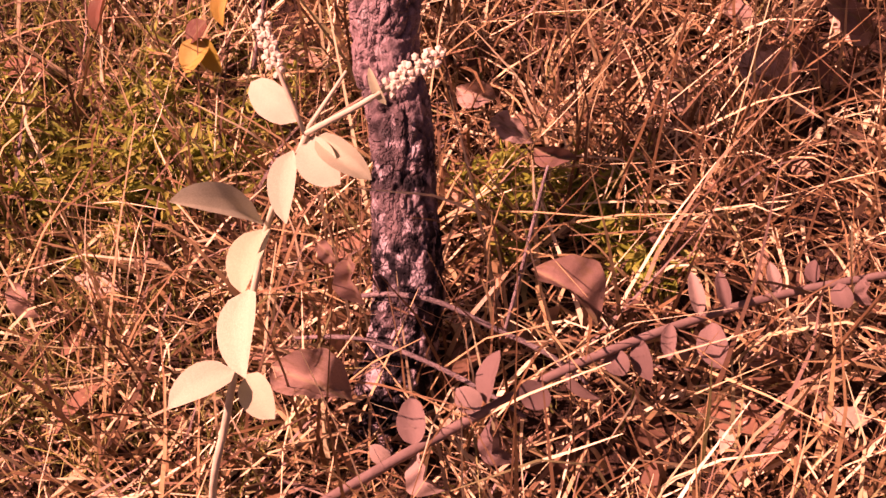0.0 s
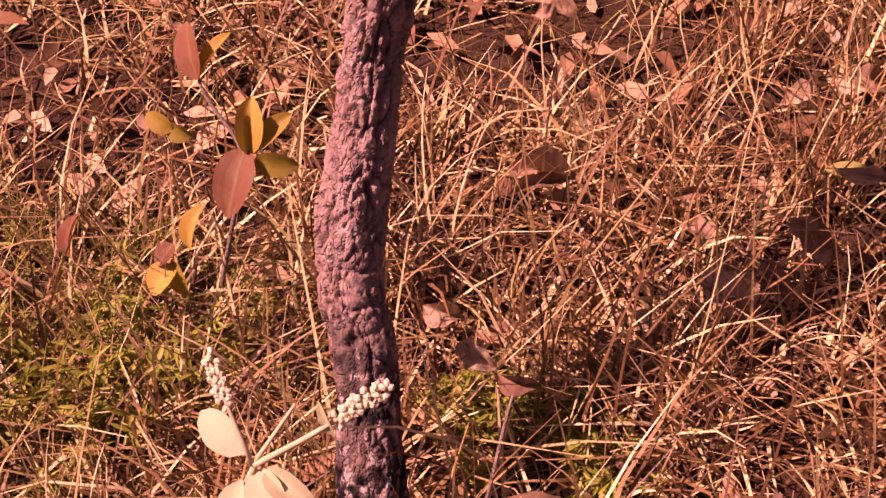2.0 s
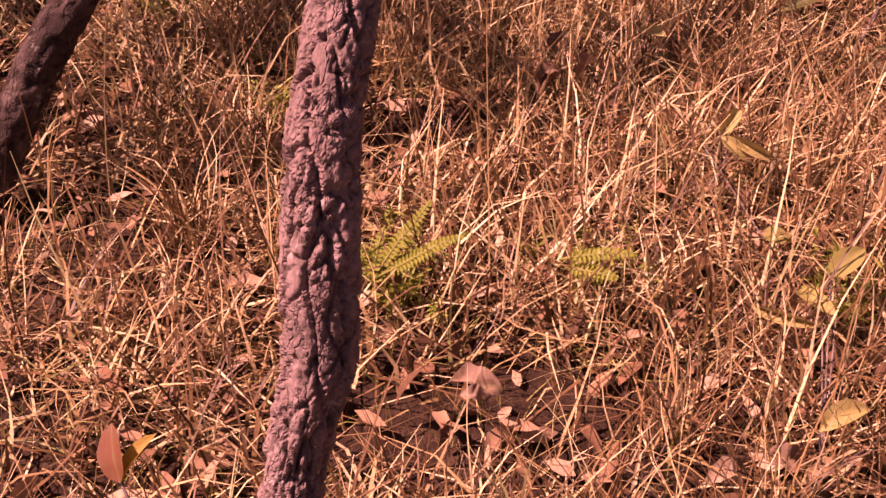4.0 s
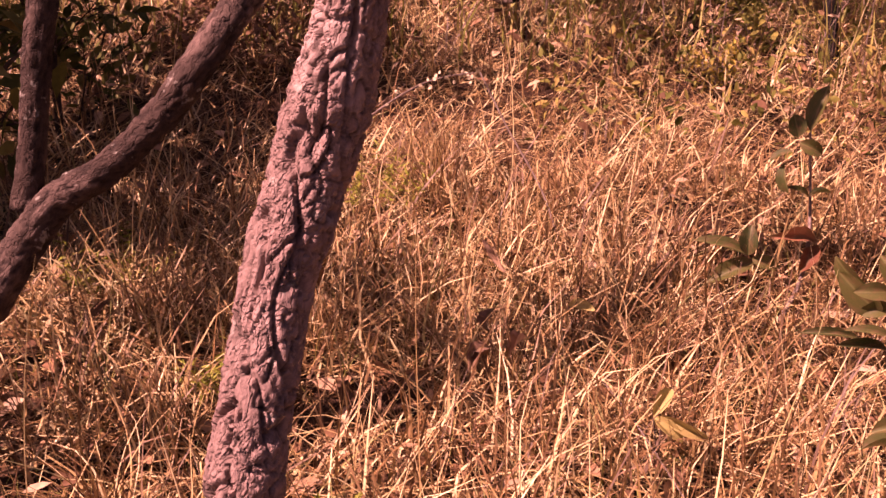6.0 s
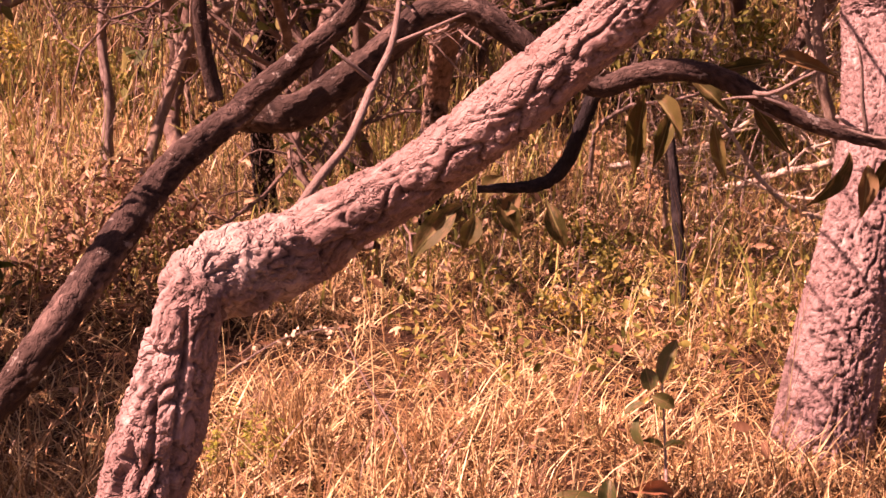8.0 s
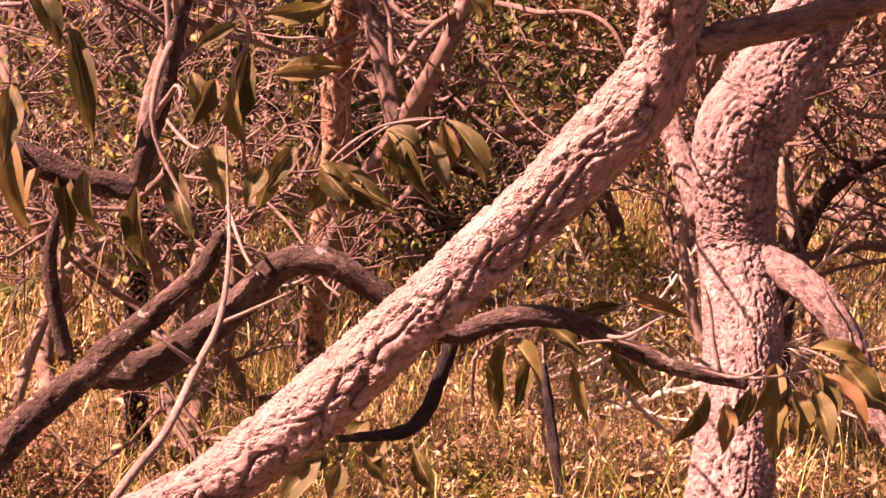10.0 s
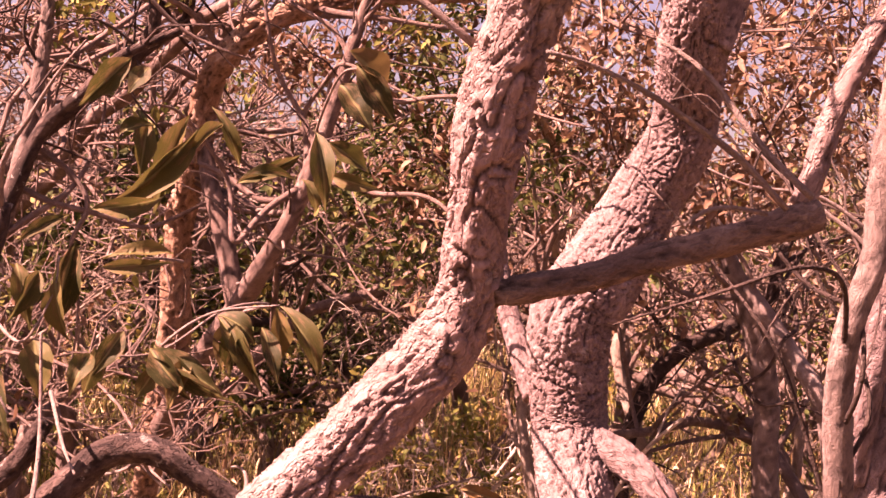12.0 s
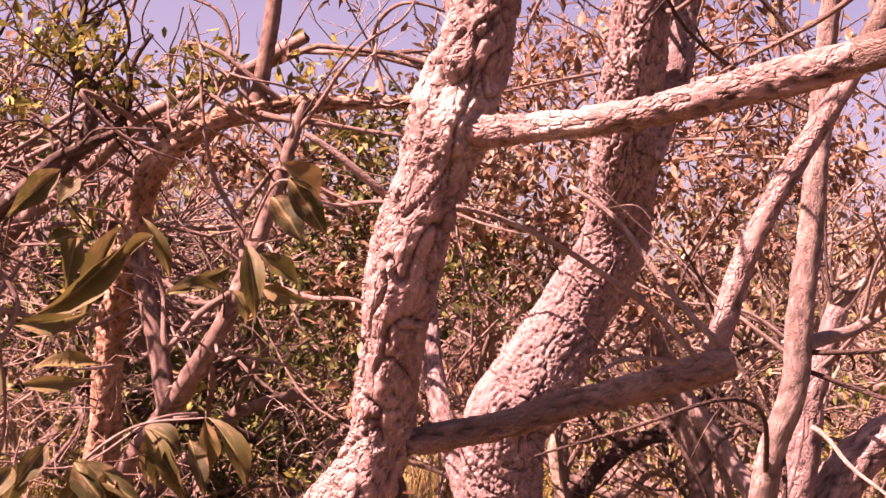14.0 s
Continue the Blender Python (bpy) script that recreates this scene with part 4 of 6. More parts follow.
BROWN_TUFTS = [
    (0.602, 5.971, 2.748, 0.2390), (0.802, 5.929, 2.611, 0.2629), (0.528, 6.112, 2.512, 0.2390),
    (0.735, 6.068, 2.324, 0.2629), (0.915, 5.901, 2.275, 0.2390), (0.560, 6.232, 2.094, 0.2390),
    (0.850, 6.046, 2.032, 0.2629), (0.936, 5.909, 2.815, 0.2390), (0.235, 6.438, 2.630, 0.1912),
    (0.743, 6.325, 1.768, 0.2390), (1.200, 5.729, 2.761, 0.2390), (1.283, 5.708, 2.121, 0.2390),
]
RUST_TUFTS = [
    (1.283, 5.338, 2.541, 0.2482), (1.505, 5.444, 2.406, 0.2730), (2.019, 5.220, 2.540, 0.2730),
    (2.248, 5.337, 2.290, 0.2730), (1.983, 5.386, 2.112, 0.2482), (1.477, 5.286, 2.982, 0.2482),
    (2.094, 5.183, 3.156, 0.3103), (2.456, 5.287, 2.651, 0.2482), (1.345, 5.753, 2.296, 0.2482),
    (2.352, 5.422, 2.992, 0.3103),
]


# ---- ground ----
def lie(x, y):
    """Height of the ground."""
    v = Vector((x, y, 0))
    near = math.exp(-((x + 0.1) ** 2 + (y - 1.5) ** 2) / 30)
    far = min(1.0, max(0.0, (math.hypot(x, y) - 6) / 20))
    return 0.05 * noise.noise(v * 0.7) + 0.02 * noise.noise(v * 3.1) * near + 0.5 * far * noise.noise(v * 0.06) - 0.03


def build_ground():
    rad = np.r_[np.linspace(0.15, 6, 90), np.geomspace(6.3, 1500, 60)]
    na = 150
    verts, faces = [(0, 1.5, lie(0, 1.5))], []
    for r in rad:
        for k in range(na):
            a = 2 * math.pi * k / na
            x, y = r * math.cos(a), 1.5 + r * math.sin(a)
            verts.append((x, y, lie(x, y)))
    for k in range(na):
        faces.append((0, 1 + k, 1 + (k + 1) % na))
    for i in range(len(rad) - 1):
        for k in range(na):
            a, b = 1 + i * na, 1 + (i + 1) * na
            faces.append((a + k, b + k, b + (k + 1) % na, a + (k + 1) % na))
    ob = link("ground", raw_mesh("ground", verts, faces), SOIL)
    tagged(ob, "reddish dry savanna soil strewn with litter", "ground", kind="structure")


build_ground()


def heights(x, y):
    return np.array([lie(a, b) for a, b in zip(x, y)])


def blades(name, n, area, length, width, lean, mat, rng, label, density=None, joints=4, category="grass", droop=1.0, lift=(0.0, 0.02), tilt=0.0):
    """Many bent blades as one mesh. area: x0, x1, y0, y1."""
    x = rng.uniform(area[0], area[1], n * 3)
    y = rng.uniform(area[2], area[3], n * 3)
    if density is not None:
        keep = rng.uniform(0, 1, n * 3) < density(x, y)
        x, y = x[keep], y[keep]
    x, y = x[:n], y[:n]
    n = len(x)
    z = heights(x, y) + rng.uniform(*lift, n)
    L = rng.uniform(*length, n) * rng.uniform(0.6, 1.0, n)
    W = rng.uniform(*width, n)
    az = rng.uniform(0, 2 * math.pi, n)
    th0 = tilt + np.abs(rng.normal(0, lean[0], n))
    bend = np.abs(rng.normal(0, lean[1], n)) * droop
    spin = az + math.pi / 2 + rng.normal(0, 0.5, n)
    pts = np.empty((n, joints, 2, 3))
    px_, py_, pz_ = x.copy(), y.copy(), z - 0.01
    th = th0.copy()
    wob = rng.normal(0, 0.25, n)
    for j in range(joints):
        wj = W * (1 - 0.85 * j / (joints - 1)) * 0.5
        off = np.stack([np.cos(spin) * wj, np.sin(spin) * wj, 0 * wj], 1)
        c = np.stack([px_, py_, pz_], 1)
        pts[:, j, 0], pts[:, j, 1] = c - off, c + off
        st = L / (joints - 1)
        px_ = px_ + np.sin(th) * np.cos(az + wob * j) * st
        py_ = py_ + np.sin(th) * np.sin(az + wob * j) * st
        pz_ = np.maximum(pz_ + np.cos(th) * st, z + 0.004)
        th = np.minimum(th + bend, 1.9)
    me = bpy.data.meshes.new(name)
    nv = n * joints * 2
    me.vertices.add(nv)
    me.vertices.foreach_set("co", pts.reshape(-1))
    base = (np.arange(n) * joints * 2)[:, None]
    quad = np.concatenate([base + np.array([2 * j, 2 * j + 1, 2 * j + 3, 2 * j + 2]) for j in range(joints - 1)], 1).reshape(-1)
    nf = n * (joints - 1)
    me.loops.add(nf * 4)
    me.loops.foreach_set("vertex_index", quad)
    me.polygons.add(nf)
    me.polygons.foreach_set("loop_start", np.arange(nf) * 4)
    me.polygons.foreach_set("use_smooth", np.ones(nf, bool))
    me.update(calc_edges=True)
    ob = link(name, me, mat)
    tagged(ob, label, category, kind="stuff")
    return ob


def patch(scale, lo, seed):
    def f(x, y):
        return np.array([min(1.0, max(lo, 0.5 + 1.1 * noise.noise(Vector((a * scale, b * scale, seed))))) for a, b in zip(x, y)])
    return f


def clumped(density, scale, seed):
    """Grass that stands in clumps with bare soil between them."""
    return lambda x, y: density(x, y) * np.clip(0.1 + 2.2 * patch(scale, 0.0, seed)(x, y), 0, 1) ** 2


def soft_edge(density):
    """Thick grass near the trunk that thins out unevenly towards its edges."""
    def f(x, y):
        wob = np.array([0.25 * noise.noise(Vector((a * 1.5, b * 1.5, 3))) for a, b in zip(x, y)])
        return density(x, y) * np.clip((1.65 + wob - np.abs(x)) / 0.45, 0, 1) * np.clip((y + 0.15 + wob) / 0.3, 0, 1)
    return f


HOLLOWS = ((-0.22, 1.66, 0.19), (0.16, 1.52, 0.10), (-1.13, 1.45, 0.12), (-0.44, 1.60, 0.08), (0.10, 1.40, 0.06), (0.03, 1.79, 0.07), (0.18, 1.36, 0.06), (-1.37, 2.06, 0.14), (-1.07, 4.43, 0.24))


def hollows(density):
    """A few hollows between the tufts: grass thinned so bare dark soil stands in for shade."""
    def f(x, y):
        d = density(x, y)
        for a, b, r in HOLLOWS:
            d = d * (1 - 0.93 * np.exp(-(((x - a) / (1.6 * r)) ** 2 + ((y - b) / r) ** 2) ** 2))
        return d
    return f


rng = np.random.default_rng(4)
blades("dry_grass", 27000, (-1.6, 1.6, -0.1, 4.0), (0.08, 0.32), (0.003, 0.0098), (0.85, 0.4), STRAW, rng,
       "tangled dry straw-coloured grass on the savanna floor", hollows(clumped(soft_edge(patch(2.6, 0.15, 1)), 5.5, 21)), tilt=0.22)
blades("dry_grass", 8500, (-1.8, 1.8, -0.1, 3.4), (0.15, 0.45), (0.003, 0.0085), (1.25, 0.2), STRAW, rng,
       "fallen dry grass straws matted over the soil", hollows(clumped(soft_edge(patch(1.7, 0.3, 5)), 6.5, 22)), joints=4)
blades("dry_grass", 100000, (-4.5, 4.5, 2.7, 8.5), (0.10, 0.36), (0.003, 0.008), (0.95, 0.4), STRAW, rng,
       "leaning dry straw-coloured savanna grass", hollows(clumped(patch(1.6, 0.4, 2), 4.0, 23)), tilt=0.55)
blades("dry_grass", 66000, (-7, 7, -6, 4.2), (0.12, 0.42), (0.004, 0.011), (0.8, 0.3), STRAW, rng,
       "dry grass round about in the clearing", lambda x, y: np.clip(np.maximum(np.abs(x) - 1.3, -y - 0.0) / 0.4, 0, 1) * patch(1.3, 0.35, 6)(x, y), tilt=0.3)
blades("dry_grass", 46000, (-16, 16, 7.5, 30.0), (0.3, 0.85), (0.008, 0.022), (0.35, 0.3), STRAW, rng,
       "tall dry grass in the open woodland beyond", patch(0.6, 0.25, 3))
blades("green_grass", 20000, (-5, 9, 4.8, 20.0), (0.25, 0.75), (0.004, 0.012), (0.4, 0.35), GREEN_GRASS, rng,
       "tall yellow-green grass among the trees", patch(0.9, 0.1, 14))
blades("green_grass", 2600, (-1.6, 1.6, 0.2, 3.4), (0.06, 0.2), (0.002, 0.004), (0.7, 0.3), GREEN_GRASS, rng,
       "sparse green grass shoots among the dry straw", patch(2.6, -0.9, 8))


# ---- the large trees ----
def limb_part(name, points, mat, parent, label="", **kw):
    ob = place_part(link(name, tube(points, **kw), mat, None, label), parent)
    if name != "twig":
        LIMB_OF[id(points)] = (points, ob)
    return ob


LIMB_OF = {}   # the part that was built along a way


def root_of(points):
    x, y, z, r = points[0]
    return (x, y, max(z, lie(x, y)))


KNEE, KNOT, FOOT = Vector(BOUGH[3][:3]), Vector(BOUGH[-4][:3]), Vector(MAIN[1][:3])
FOOT_ONLY = ((FOOT, 0.12, 0.012),)


def callus(p, spots=None):
    """Swollen, knobbly places: the elbow, the upper fork and the foot."""
    v = Vector(p)
    out = 0.0
    for c, wide, deep in spots or ((KNEE, 0.085, 0.009), (KNOT, 0.06, 0.010)):
        k = math.exp(-((v - c).length / wide) ** 2)
        if k > 0.02:
            out += k * deep * (0.55 + 1.3 * noise.noise(v * 38) + 0.8 * abs(noise.noise(v * 75)))
    return out


def furrows(p):
    """Long deep furrows and pits in the trunk under the elbow."""
    v = Vector(p)
    k = min(1.0, max(0.0, (v.z - 0.05) / 0.6)) * min(1.0, max(0.0, (KNEE.z + 0.01 - v.z) / 0.03))
    if k <= 0:
        return callus(p, FOOT_ONLY)
    wob = noise.noise_vector(v * 14) * 0.006
    line = abs(noise.noise(Vector(((v.x + wob.x) * 40, (v.y + wob.y) * 18, v.z * 4.0 + 3))))
    step = abs(noise.noise(Vector((v.x * 22, v.y * 22 + 5, v.z * 24))))
    pit = max(0.0, noise.noise(v * 26 + Vector((4, 1, 7))) - 0.28)
    deep = 0.012 * max(0.0, 1 - line / 0.10) + 0.007 * max(0.0, 1 - step / 0.05) + 0.006 * pit
    return callus(p, FOOT_ONLY) + k * (0.003 - deep)


main_tree = thing("tree", root_of(MAIN), "crooked savanna tree with corky bark, charred foot and elbow bend", "tree")
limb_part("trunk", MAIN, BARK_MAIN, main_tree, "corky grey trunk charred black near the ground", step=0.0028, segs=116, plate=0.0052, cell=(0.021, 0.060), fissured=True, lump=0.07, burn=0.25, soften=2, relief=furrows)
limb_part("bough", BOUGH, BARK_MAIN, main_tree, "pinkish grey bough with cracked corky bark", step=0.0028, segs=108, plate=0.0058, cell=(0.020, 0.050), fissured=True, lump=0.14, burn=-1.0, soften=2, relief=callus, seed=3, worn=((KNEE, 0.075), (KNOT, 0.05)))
# this limb lies in shade: the darker BARK_LIMB colour stands in for it
limb_part("limb", LIMB_LOW, BARK_LIMB, main_tree, "limb with its shade put into a darker brown bark", step=0.007, segs=28, plate=0.004, cell=(0.014, 0.05), fissured=True, burn=0.40)
limb_part("limb", LIMB_LOW_UP, BARK_MAIN, main_tree, "", step=0.008, segs=22, plate=0.0025, cell=(0.014, 0.05), fissured=True, burn=0.40)
limb_part("limb", LIMB_HIGH, BARK_MAIN, main_tree, "", step=0.006, segs=32, plate=0.005, cell=(0.014, 0.05), fissured=True, burn=0.40, worn=((Vector(LIMB_HIGH[3][:3]), 0.035),))
limb_part("limb", LIMB_TOP, BARK_MAIN, main_tree, "", step=0.008, segs=20, plate=0.003, burn=0.40)
for w_ in (GREYTWIG, GREYTWIG_B, GREYTWIG_C):
    limb_part("twig", w_, TWIG, main_tree, "", step=0.012, segs=8)

big_tree = thing("tree", root_of(BIG), "thick leaning tree with deeply cracked pinkish grey bark", "tree")
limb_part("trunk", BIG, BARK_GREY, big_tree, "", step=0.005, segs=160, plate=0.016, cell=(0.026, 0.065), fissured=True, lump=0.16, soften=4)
for w_ in (BIG_STEM, BIG_SIDE, BIG_LEFT):
    limb_part("limb", w_, BARK_GREY, big_tree, "", step=0.012, segs=28, plate=0.006, cell=(0.03, 0.05))

tee_tree = thing("tree", root_of(TEE), "slender tree with flaking orange-brown bark", "tree")
limb_part("trunk", TEE, BARK_ORANGE, tee_tree, "", step=0.011, segs=32, plate=0.018, cell=(0.022, 0.06), lump=0.3, burn=0.62)
for w_ in (TEE_UP, TEE_C, TEE_B):
    limb_part("limb", w_, BARK_LIMB, tee_tree, "", step=0.02, segs=14, plate=0.003, cell=(0.025, 0.05))

jay_tree = thing("tree", root_of(JAY), "low dark tree with sprawling crooked limbs", "tree")
limb_part("trunk", JAY, BARK_DARK, jay_tree, "", step=0.009, segs=34, plate=0.006, cell=(0.022, 0.045))
for w_ in (JAY_STEM, JAY_LIMB):
    limb_part("limb", w_, BARK_DARK, jay_tree, "", step=0.012, segs=26, plate=0.005, cell=(0.022, 0.045))
for w_, skin in ((JAY_TWIG, BARK_BLACK), (JAY_SPUR, BARK_DARK), (JAY_END, BARK_DARK)):
    limb_part("twig", w_, skin, jay_tree, "", step=0.015, segs=14, plate=0.003)

black_tree = thing("tree", root_of(BLACK), "thin tree with a fire-blackened lower trunk", "tree")
limb_part("trunk", BLACK, BARK_SOOT, black_tree, "", step=0.012, segs=22, plate=0.006, burn=1.42)
for w_ in (BLACK_SIDE, LEFT_A, LEFT_B):
    limb_part("limb", w_, BARK_DARK, black_tree, "", step=0.02, segs=12, plate=0.003)

are_tree = thing("sapling", root_of(ARE), "slender smooth grey sapling with ringed bark", "tree")
limb_part("trunk", ARE, BARK_THIN, are_tree, "", step=0.01, segs=24, plate=0.002, cell=(0.05, 0.012))
limb_part("limb", ARE_SIDE, BARK_THIN, are_tree, "", step=0.015, segs=14)

thick_tree = thing("tree", root_of(THICK), "stout bent tree with pale grey bark", "tree")
limb_part("trunk", THICK, BARK_GREY, thick_tree, "", step=0.014, segs=44, plate=0.009, cell=(0.03, 0.05))
limb_part("limb", THICK_B, BARK_GREY, thick_tree, "", step=0.014, segs=28, plate=0.006, cell=(0.03, 0.05))

mid_tree = thing("tree", root_of(MID), "thin crooked tree with grey-brown bark", "tree")
limb_part("trunk", MID, BARK_THIN, mid_tree, "", step=0.02, segs=16, plate=0.004)
limb_part("limb", MID_B, BARK_THIN, mid_tree, "", step=0.02, segs=12)
curve_tree = thing("tree", root_of(CURVE), "thin dark tree with a sweeping bent stem", "tree")
limb_part("trunk", CURVE, BARK_DARK, curve_tree, "", step=0.02, segs=14, plate=0.003)
pale_tree = thing("tree", root_of(PALE), "straight thin pale tree", "tree")
limb_part("trunk", PALE, BARK_THIN, pale_tree, "", step=0.025, segs=12, plate=0.003)


dark_tree = thing("sapling", root_of(DARKSTEM), "thin sapling with a fire-blackened stem", "tree")
limb_part("trunk", DARKSTEM, BARK_BLACK, dark_tree, "", step=0.02, segs=14, plate=0.004)


def add_twigs(owner, points, n, length, mat, seed, start=0.35, crook=0.28, thick=0.006):
    """Thin side twigs along a limb."""
    g = np.random.default_rng(seed)
    q = spine(points, 0.02)
    limb = LIMB_OF[id(points)][1] if id(points) in LIMB_OF else owner
    for _ in range(n):
        i = int(g.uniform(start, 0.98) * (len(q) - 1))
        p, d = q[i, :3].copy(), g.normal(0, 1, 3) + np.array([0, 0, 0.7])
        d /= np.linalg.norm(d)
        r, way = min(q[i, 3] * 0.4, thick), []
        for k in range(7):
            way.append((*p, r * (1 - k / 8) + 0.0008))
            p = p + d * length * g.uniform(0.7, 1.2) / 6
            d = d + g.normal(0, crook, 3)
            d /= np.linalg.norm(d)
        limb_part("twig", way, mat, limb, "", step=0.03, segs=6)


for owner, way, n, length, mat, seed in ((pale_tree, PALE, 8, 0.5, BARK_THIN, 1), (curve_tree, CURVE, 8, 0.5, BARK_DARK, 2), (mid_tree, MID, 10, 0.6, BARK_THIN, 3),
                                         (black_tree, BLACK, 10, 0.7, BARK_DARK, 4), (black_tree, BLACK_SIDE, 6, 0.5, BARK_DARK, 5), (black_tree, LEFT_A, 12, 0.5, BARK_DARK, 25), (black_tree, LEFT_B, 6, 0.4, BARK_DARK, 26), (tee_tree, TEE, 12, 0.6, TWIG, 6),
                                         (tee_tree, TEE_C, 8, 0.5, TWIG, 7), (tee_tree, TEE_UP, 8, 0.6, TWIG, 8), (are_tree, ARE_SIDE, 4, 0.3, BARK_THIN, 9),
                                         (big_tree, BIG_STEM, 6, 0.6, TWIG, 10), (big_tree, BIG_LEFT, 5, 0.5, TWIG, 11), (thick_tree, THICK_B, 5, 0.5, TWIG, 12), (big_tree, BIG_SIDE, 5, 0.4, TWIG, 13),
                                         (jay_tree, JAY_END, 5, 0.4, TWIG, 14), (jay_tree, JAY_LIMB, 8, 0.25, TWIG, 15)):
    add_twigs(owner, way, n, length, mat, seed)
for owner, way, n, length, mat, seed in ((thick_tree, THICK_B, 12, 0.8, BARK_DARK, 31), (are_tree, ARE, 14, 0.6, BARK_DARK, 32), (big_tree, BIG_STEM, 14, 0.8, BARK_DARK, 33), (big_tree, BIG, 14, 0.8, BARK_DARK, 34),
                                         (tee_tree, TEE_C, 14, 0.6, BARK_DARK, 35), (tee_tree, TEE, 14, 0.6, BARK_THIN, 36), (black_tree, LEFT_A, 12, 0.6, BARK_DARK, 37), (mid_tree, MID, 10, 0.6, BARK_DARK, 38)):
    add_twigs(owner, way, n, length, mat, seed, 0.55, 0.36, 0.0035)
# winding boughs high up
for owner, way, n, length, mat, seed in ((tee_tree, TEE_UP, 12, 1.1, BARK_LIMB, 41), (tee_tree, TEE_C, 9, 1.1, BARK_LIMB, 42), (tee_tree, TEE, 7, 1.0, BARK_LIMB, 43), (big_tree, BIG_STEM, 10, 1.2, BARK_LIMB, 45),
                                         (mid_tree, MID, 10, 1.2, BARK_LIMB, 46), (curve_tree, CURVE, 9, 1.2, BARK_DARK, 47), (black_tree, LEFT_A, 9, 0.9, BARK_DARK, 48), (black_tree, BLACK, 7, 1.0, BARK_LIMB, 49), (pale_tree, PALE, 8, 1.3, BARK_LIMB, 50)):
    add_twigs(owner, way, n, length, mat, seed, 0.62, 0.5, 0.013)


def extend(owner, points, mat, length, seed, rise=0.12):
    """The thinning upper end of a limb, with a few twigs."""
    g = np.random.default_rng(seed)
    a, b = np.array(points[-2]), np.array(points[-1])
    d = b[:3] - a[:3]
    d /= np.linalg.norm(d)
    p, way = b[:3] - d * 0.02, []
    for k in range(9):
        way.append((*p, b[3] * (1 - k / 9.5) + 0.003))
        p = p + d * length / 8
        d = d + g.normal(0, 0.16, 3) + np.array([0, 0, rise])
        d /= np.linalg.norm(d)
    limb_part("limb", way, mat, owner, "", step=0.03, segs=14, plate=0.003)
    add_twigs(owner, way, 8, length * 0.5, mat, seed + 1, 0.3)


for k, (owner, way, mat, length) in enumerate(((main_tree, BOUGH, BARK_MAIN, 0.9), (main_tree, LIMB_HIGH, BARK_LIMB, 0.6), (main_tree, LIMB_LOW_UP, BARK_LIMB, 0.6), (main_tree, LIMB_TOP, BARK_LIMB, 0.5),
                                               (big_tree, BIG, BARK_GREY, 1.5), (big_tree, BIG_STEM, BARK_GREY, 1.1), (tee_tree, TEE_UP, BARK_LIMB, 0.7), (black_tree, BLACK, BARK_DARK, 0.7),
                                               (thick_tree, THICK, BARK_GREY, 1.2), (are_tree, ARE, BARK_THIN, 0.7), (black_tree, LEFT_A, BARK_DARK, 0.4))):
    extend(owner, way, mat, length, 200 + 3 * k)


def tussock(x, y, n, length, lean, label, mat):
    blades("grass_tussock", n, (x - 0.05, x + 0.05, y - 0.05, y + 0.05), length, (0.003, 0.006), lean, mat, rng, label, joints=7)


for x, y, n, size in TUSSOCKS:
    tussock(x, y, int(n), (size * 0.6, size), (0.55, 0.2), "arching tussock of long dry grass blades", STRAW)


# ---- leaves ----
def leaf_mesh(name, profile, bend, fold, twist=0.0, wave=0.0, seed=0, nu=8, nv=4, petiole=0.06):
    """A leaf from (0, 0, 0) to (1, 0, 0), one wide: profile gives its half width along its length."""
    verts, faces = [], []
    for i in range(nu + 1):
        u = i / nu
        half = 0.5 * profile(u)
        a = twist * (u - 0.3)
        for j in range(nv + 1):
            v = 2 * j / nv - 1
            y, z = half * v, fold * abs(v) * half
            y, z = y * math.cos(a) - z * math.sin(a), y * math.sin(a) * 0.3 + z * math.cos(a)
            z += bend * 4 * u * (1 - u) + wave * noise.noise(Vector((u * 4, v * 1.5, seed)))
            y += wave * 1.5 * noise.noise(Vector((u * 5, 7, seed)))
            verts.append((u, y, z))
    for i in range(nu):
        for j in range(nv):
            a = i * (nv + 1) + j
            faces.append((a, a + nv + 1, a + nv + 2, a + 1))
    return raw_mesh(name, verts, faces)


def lance(u):
    return max(0.03, (math.sin(math.pi * min(1, u ** 0.75)) ** 1.1) if u < 1 else 0.02)


def oval(u):
    return max(0.04, math.sin(math.pi * u ** 0.9) ** 0.55 if 0 < u < 1 else 0.03)


def ragged(u):
    return max(0.05, (math.sin(math.pi * u) ** 0.65) * (1 + 0.06 * math.sin(u * 11)) if 0 < u < 1 else 0.05)


LANCES = [leaf_mesh("lance_leaf", lance, b, f, t, 0.06, k, 12, 4) for k, (b, f, t) in enumerate([(0.10, 0.25, 0.3), (0.18, 0.4, 0.9), (0.07, 0.6, -0.8), (0.24, 0.3, 1.3)])]
OVALS = [leaf_mesh("oval_leaf", oval, b, f, t, 0.015, k + 9) for k, (b, f, t) in enumerate([(0.06, 0.2, 0.2), (0.1, 0.45, -0.3), (0.03, 0.3, 0.5)])]
DEADS = [leaf_mesh("dead_leaf", ragged, b, f, t, 0.10, k + 20, 16, 8) for k, (b, f, t) in enumerate([(0.2, 0.7, 0.9), (0.26, 0.9, -1.3), (0.12, 0.5, 1.6)])]
leaf_rng = random.Random(11)


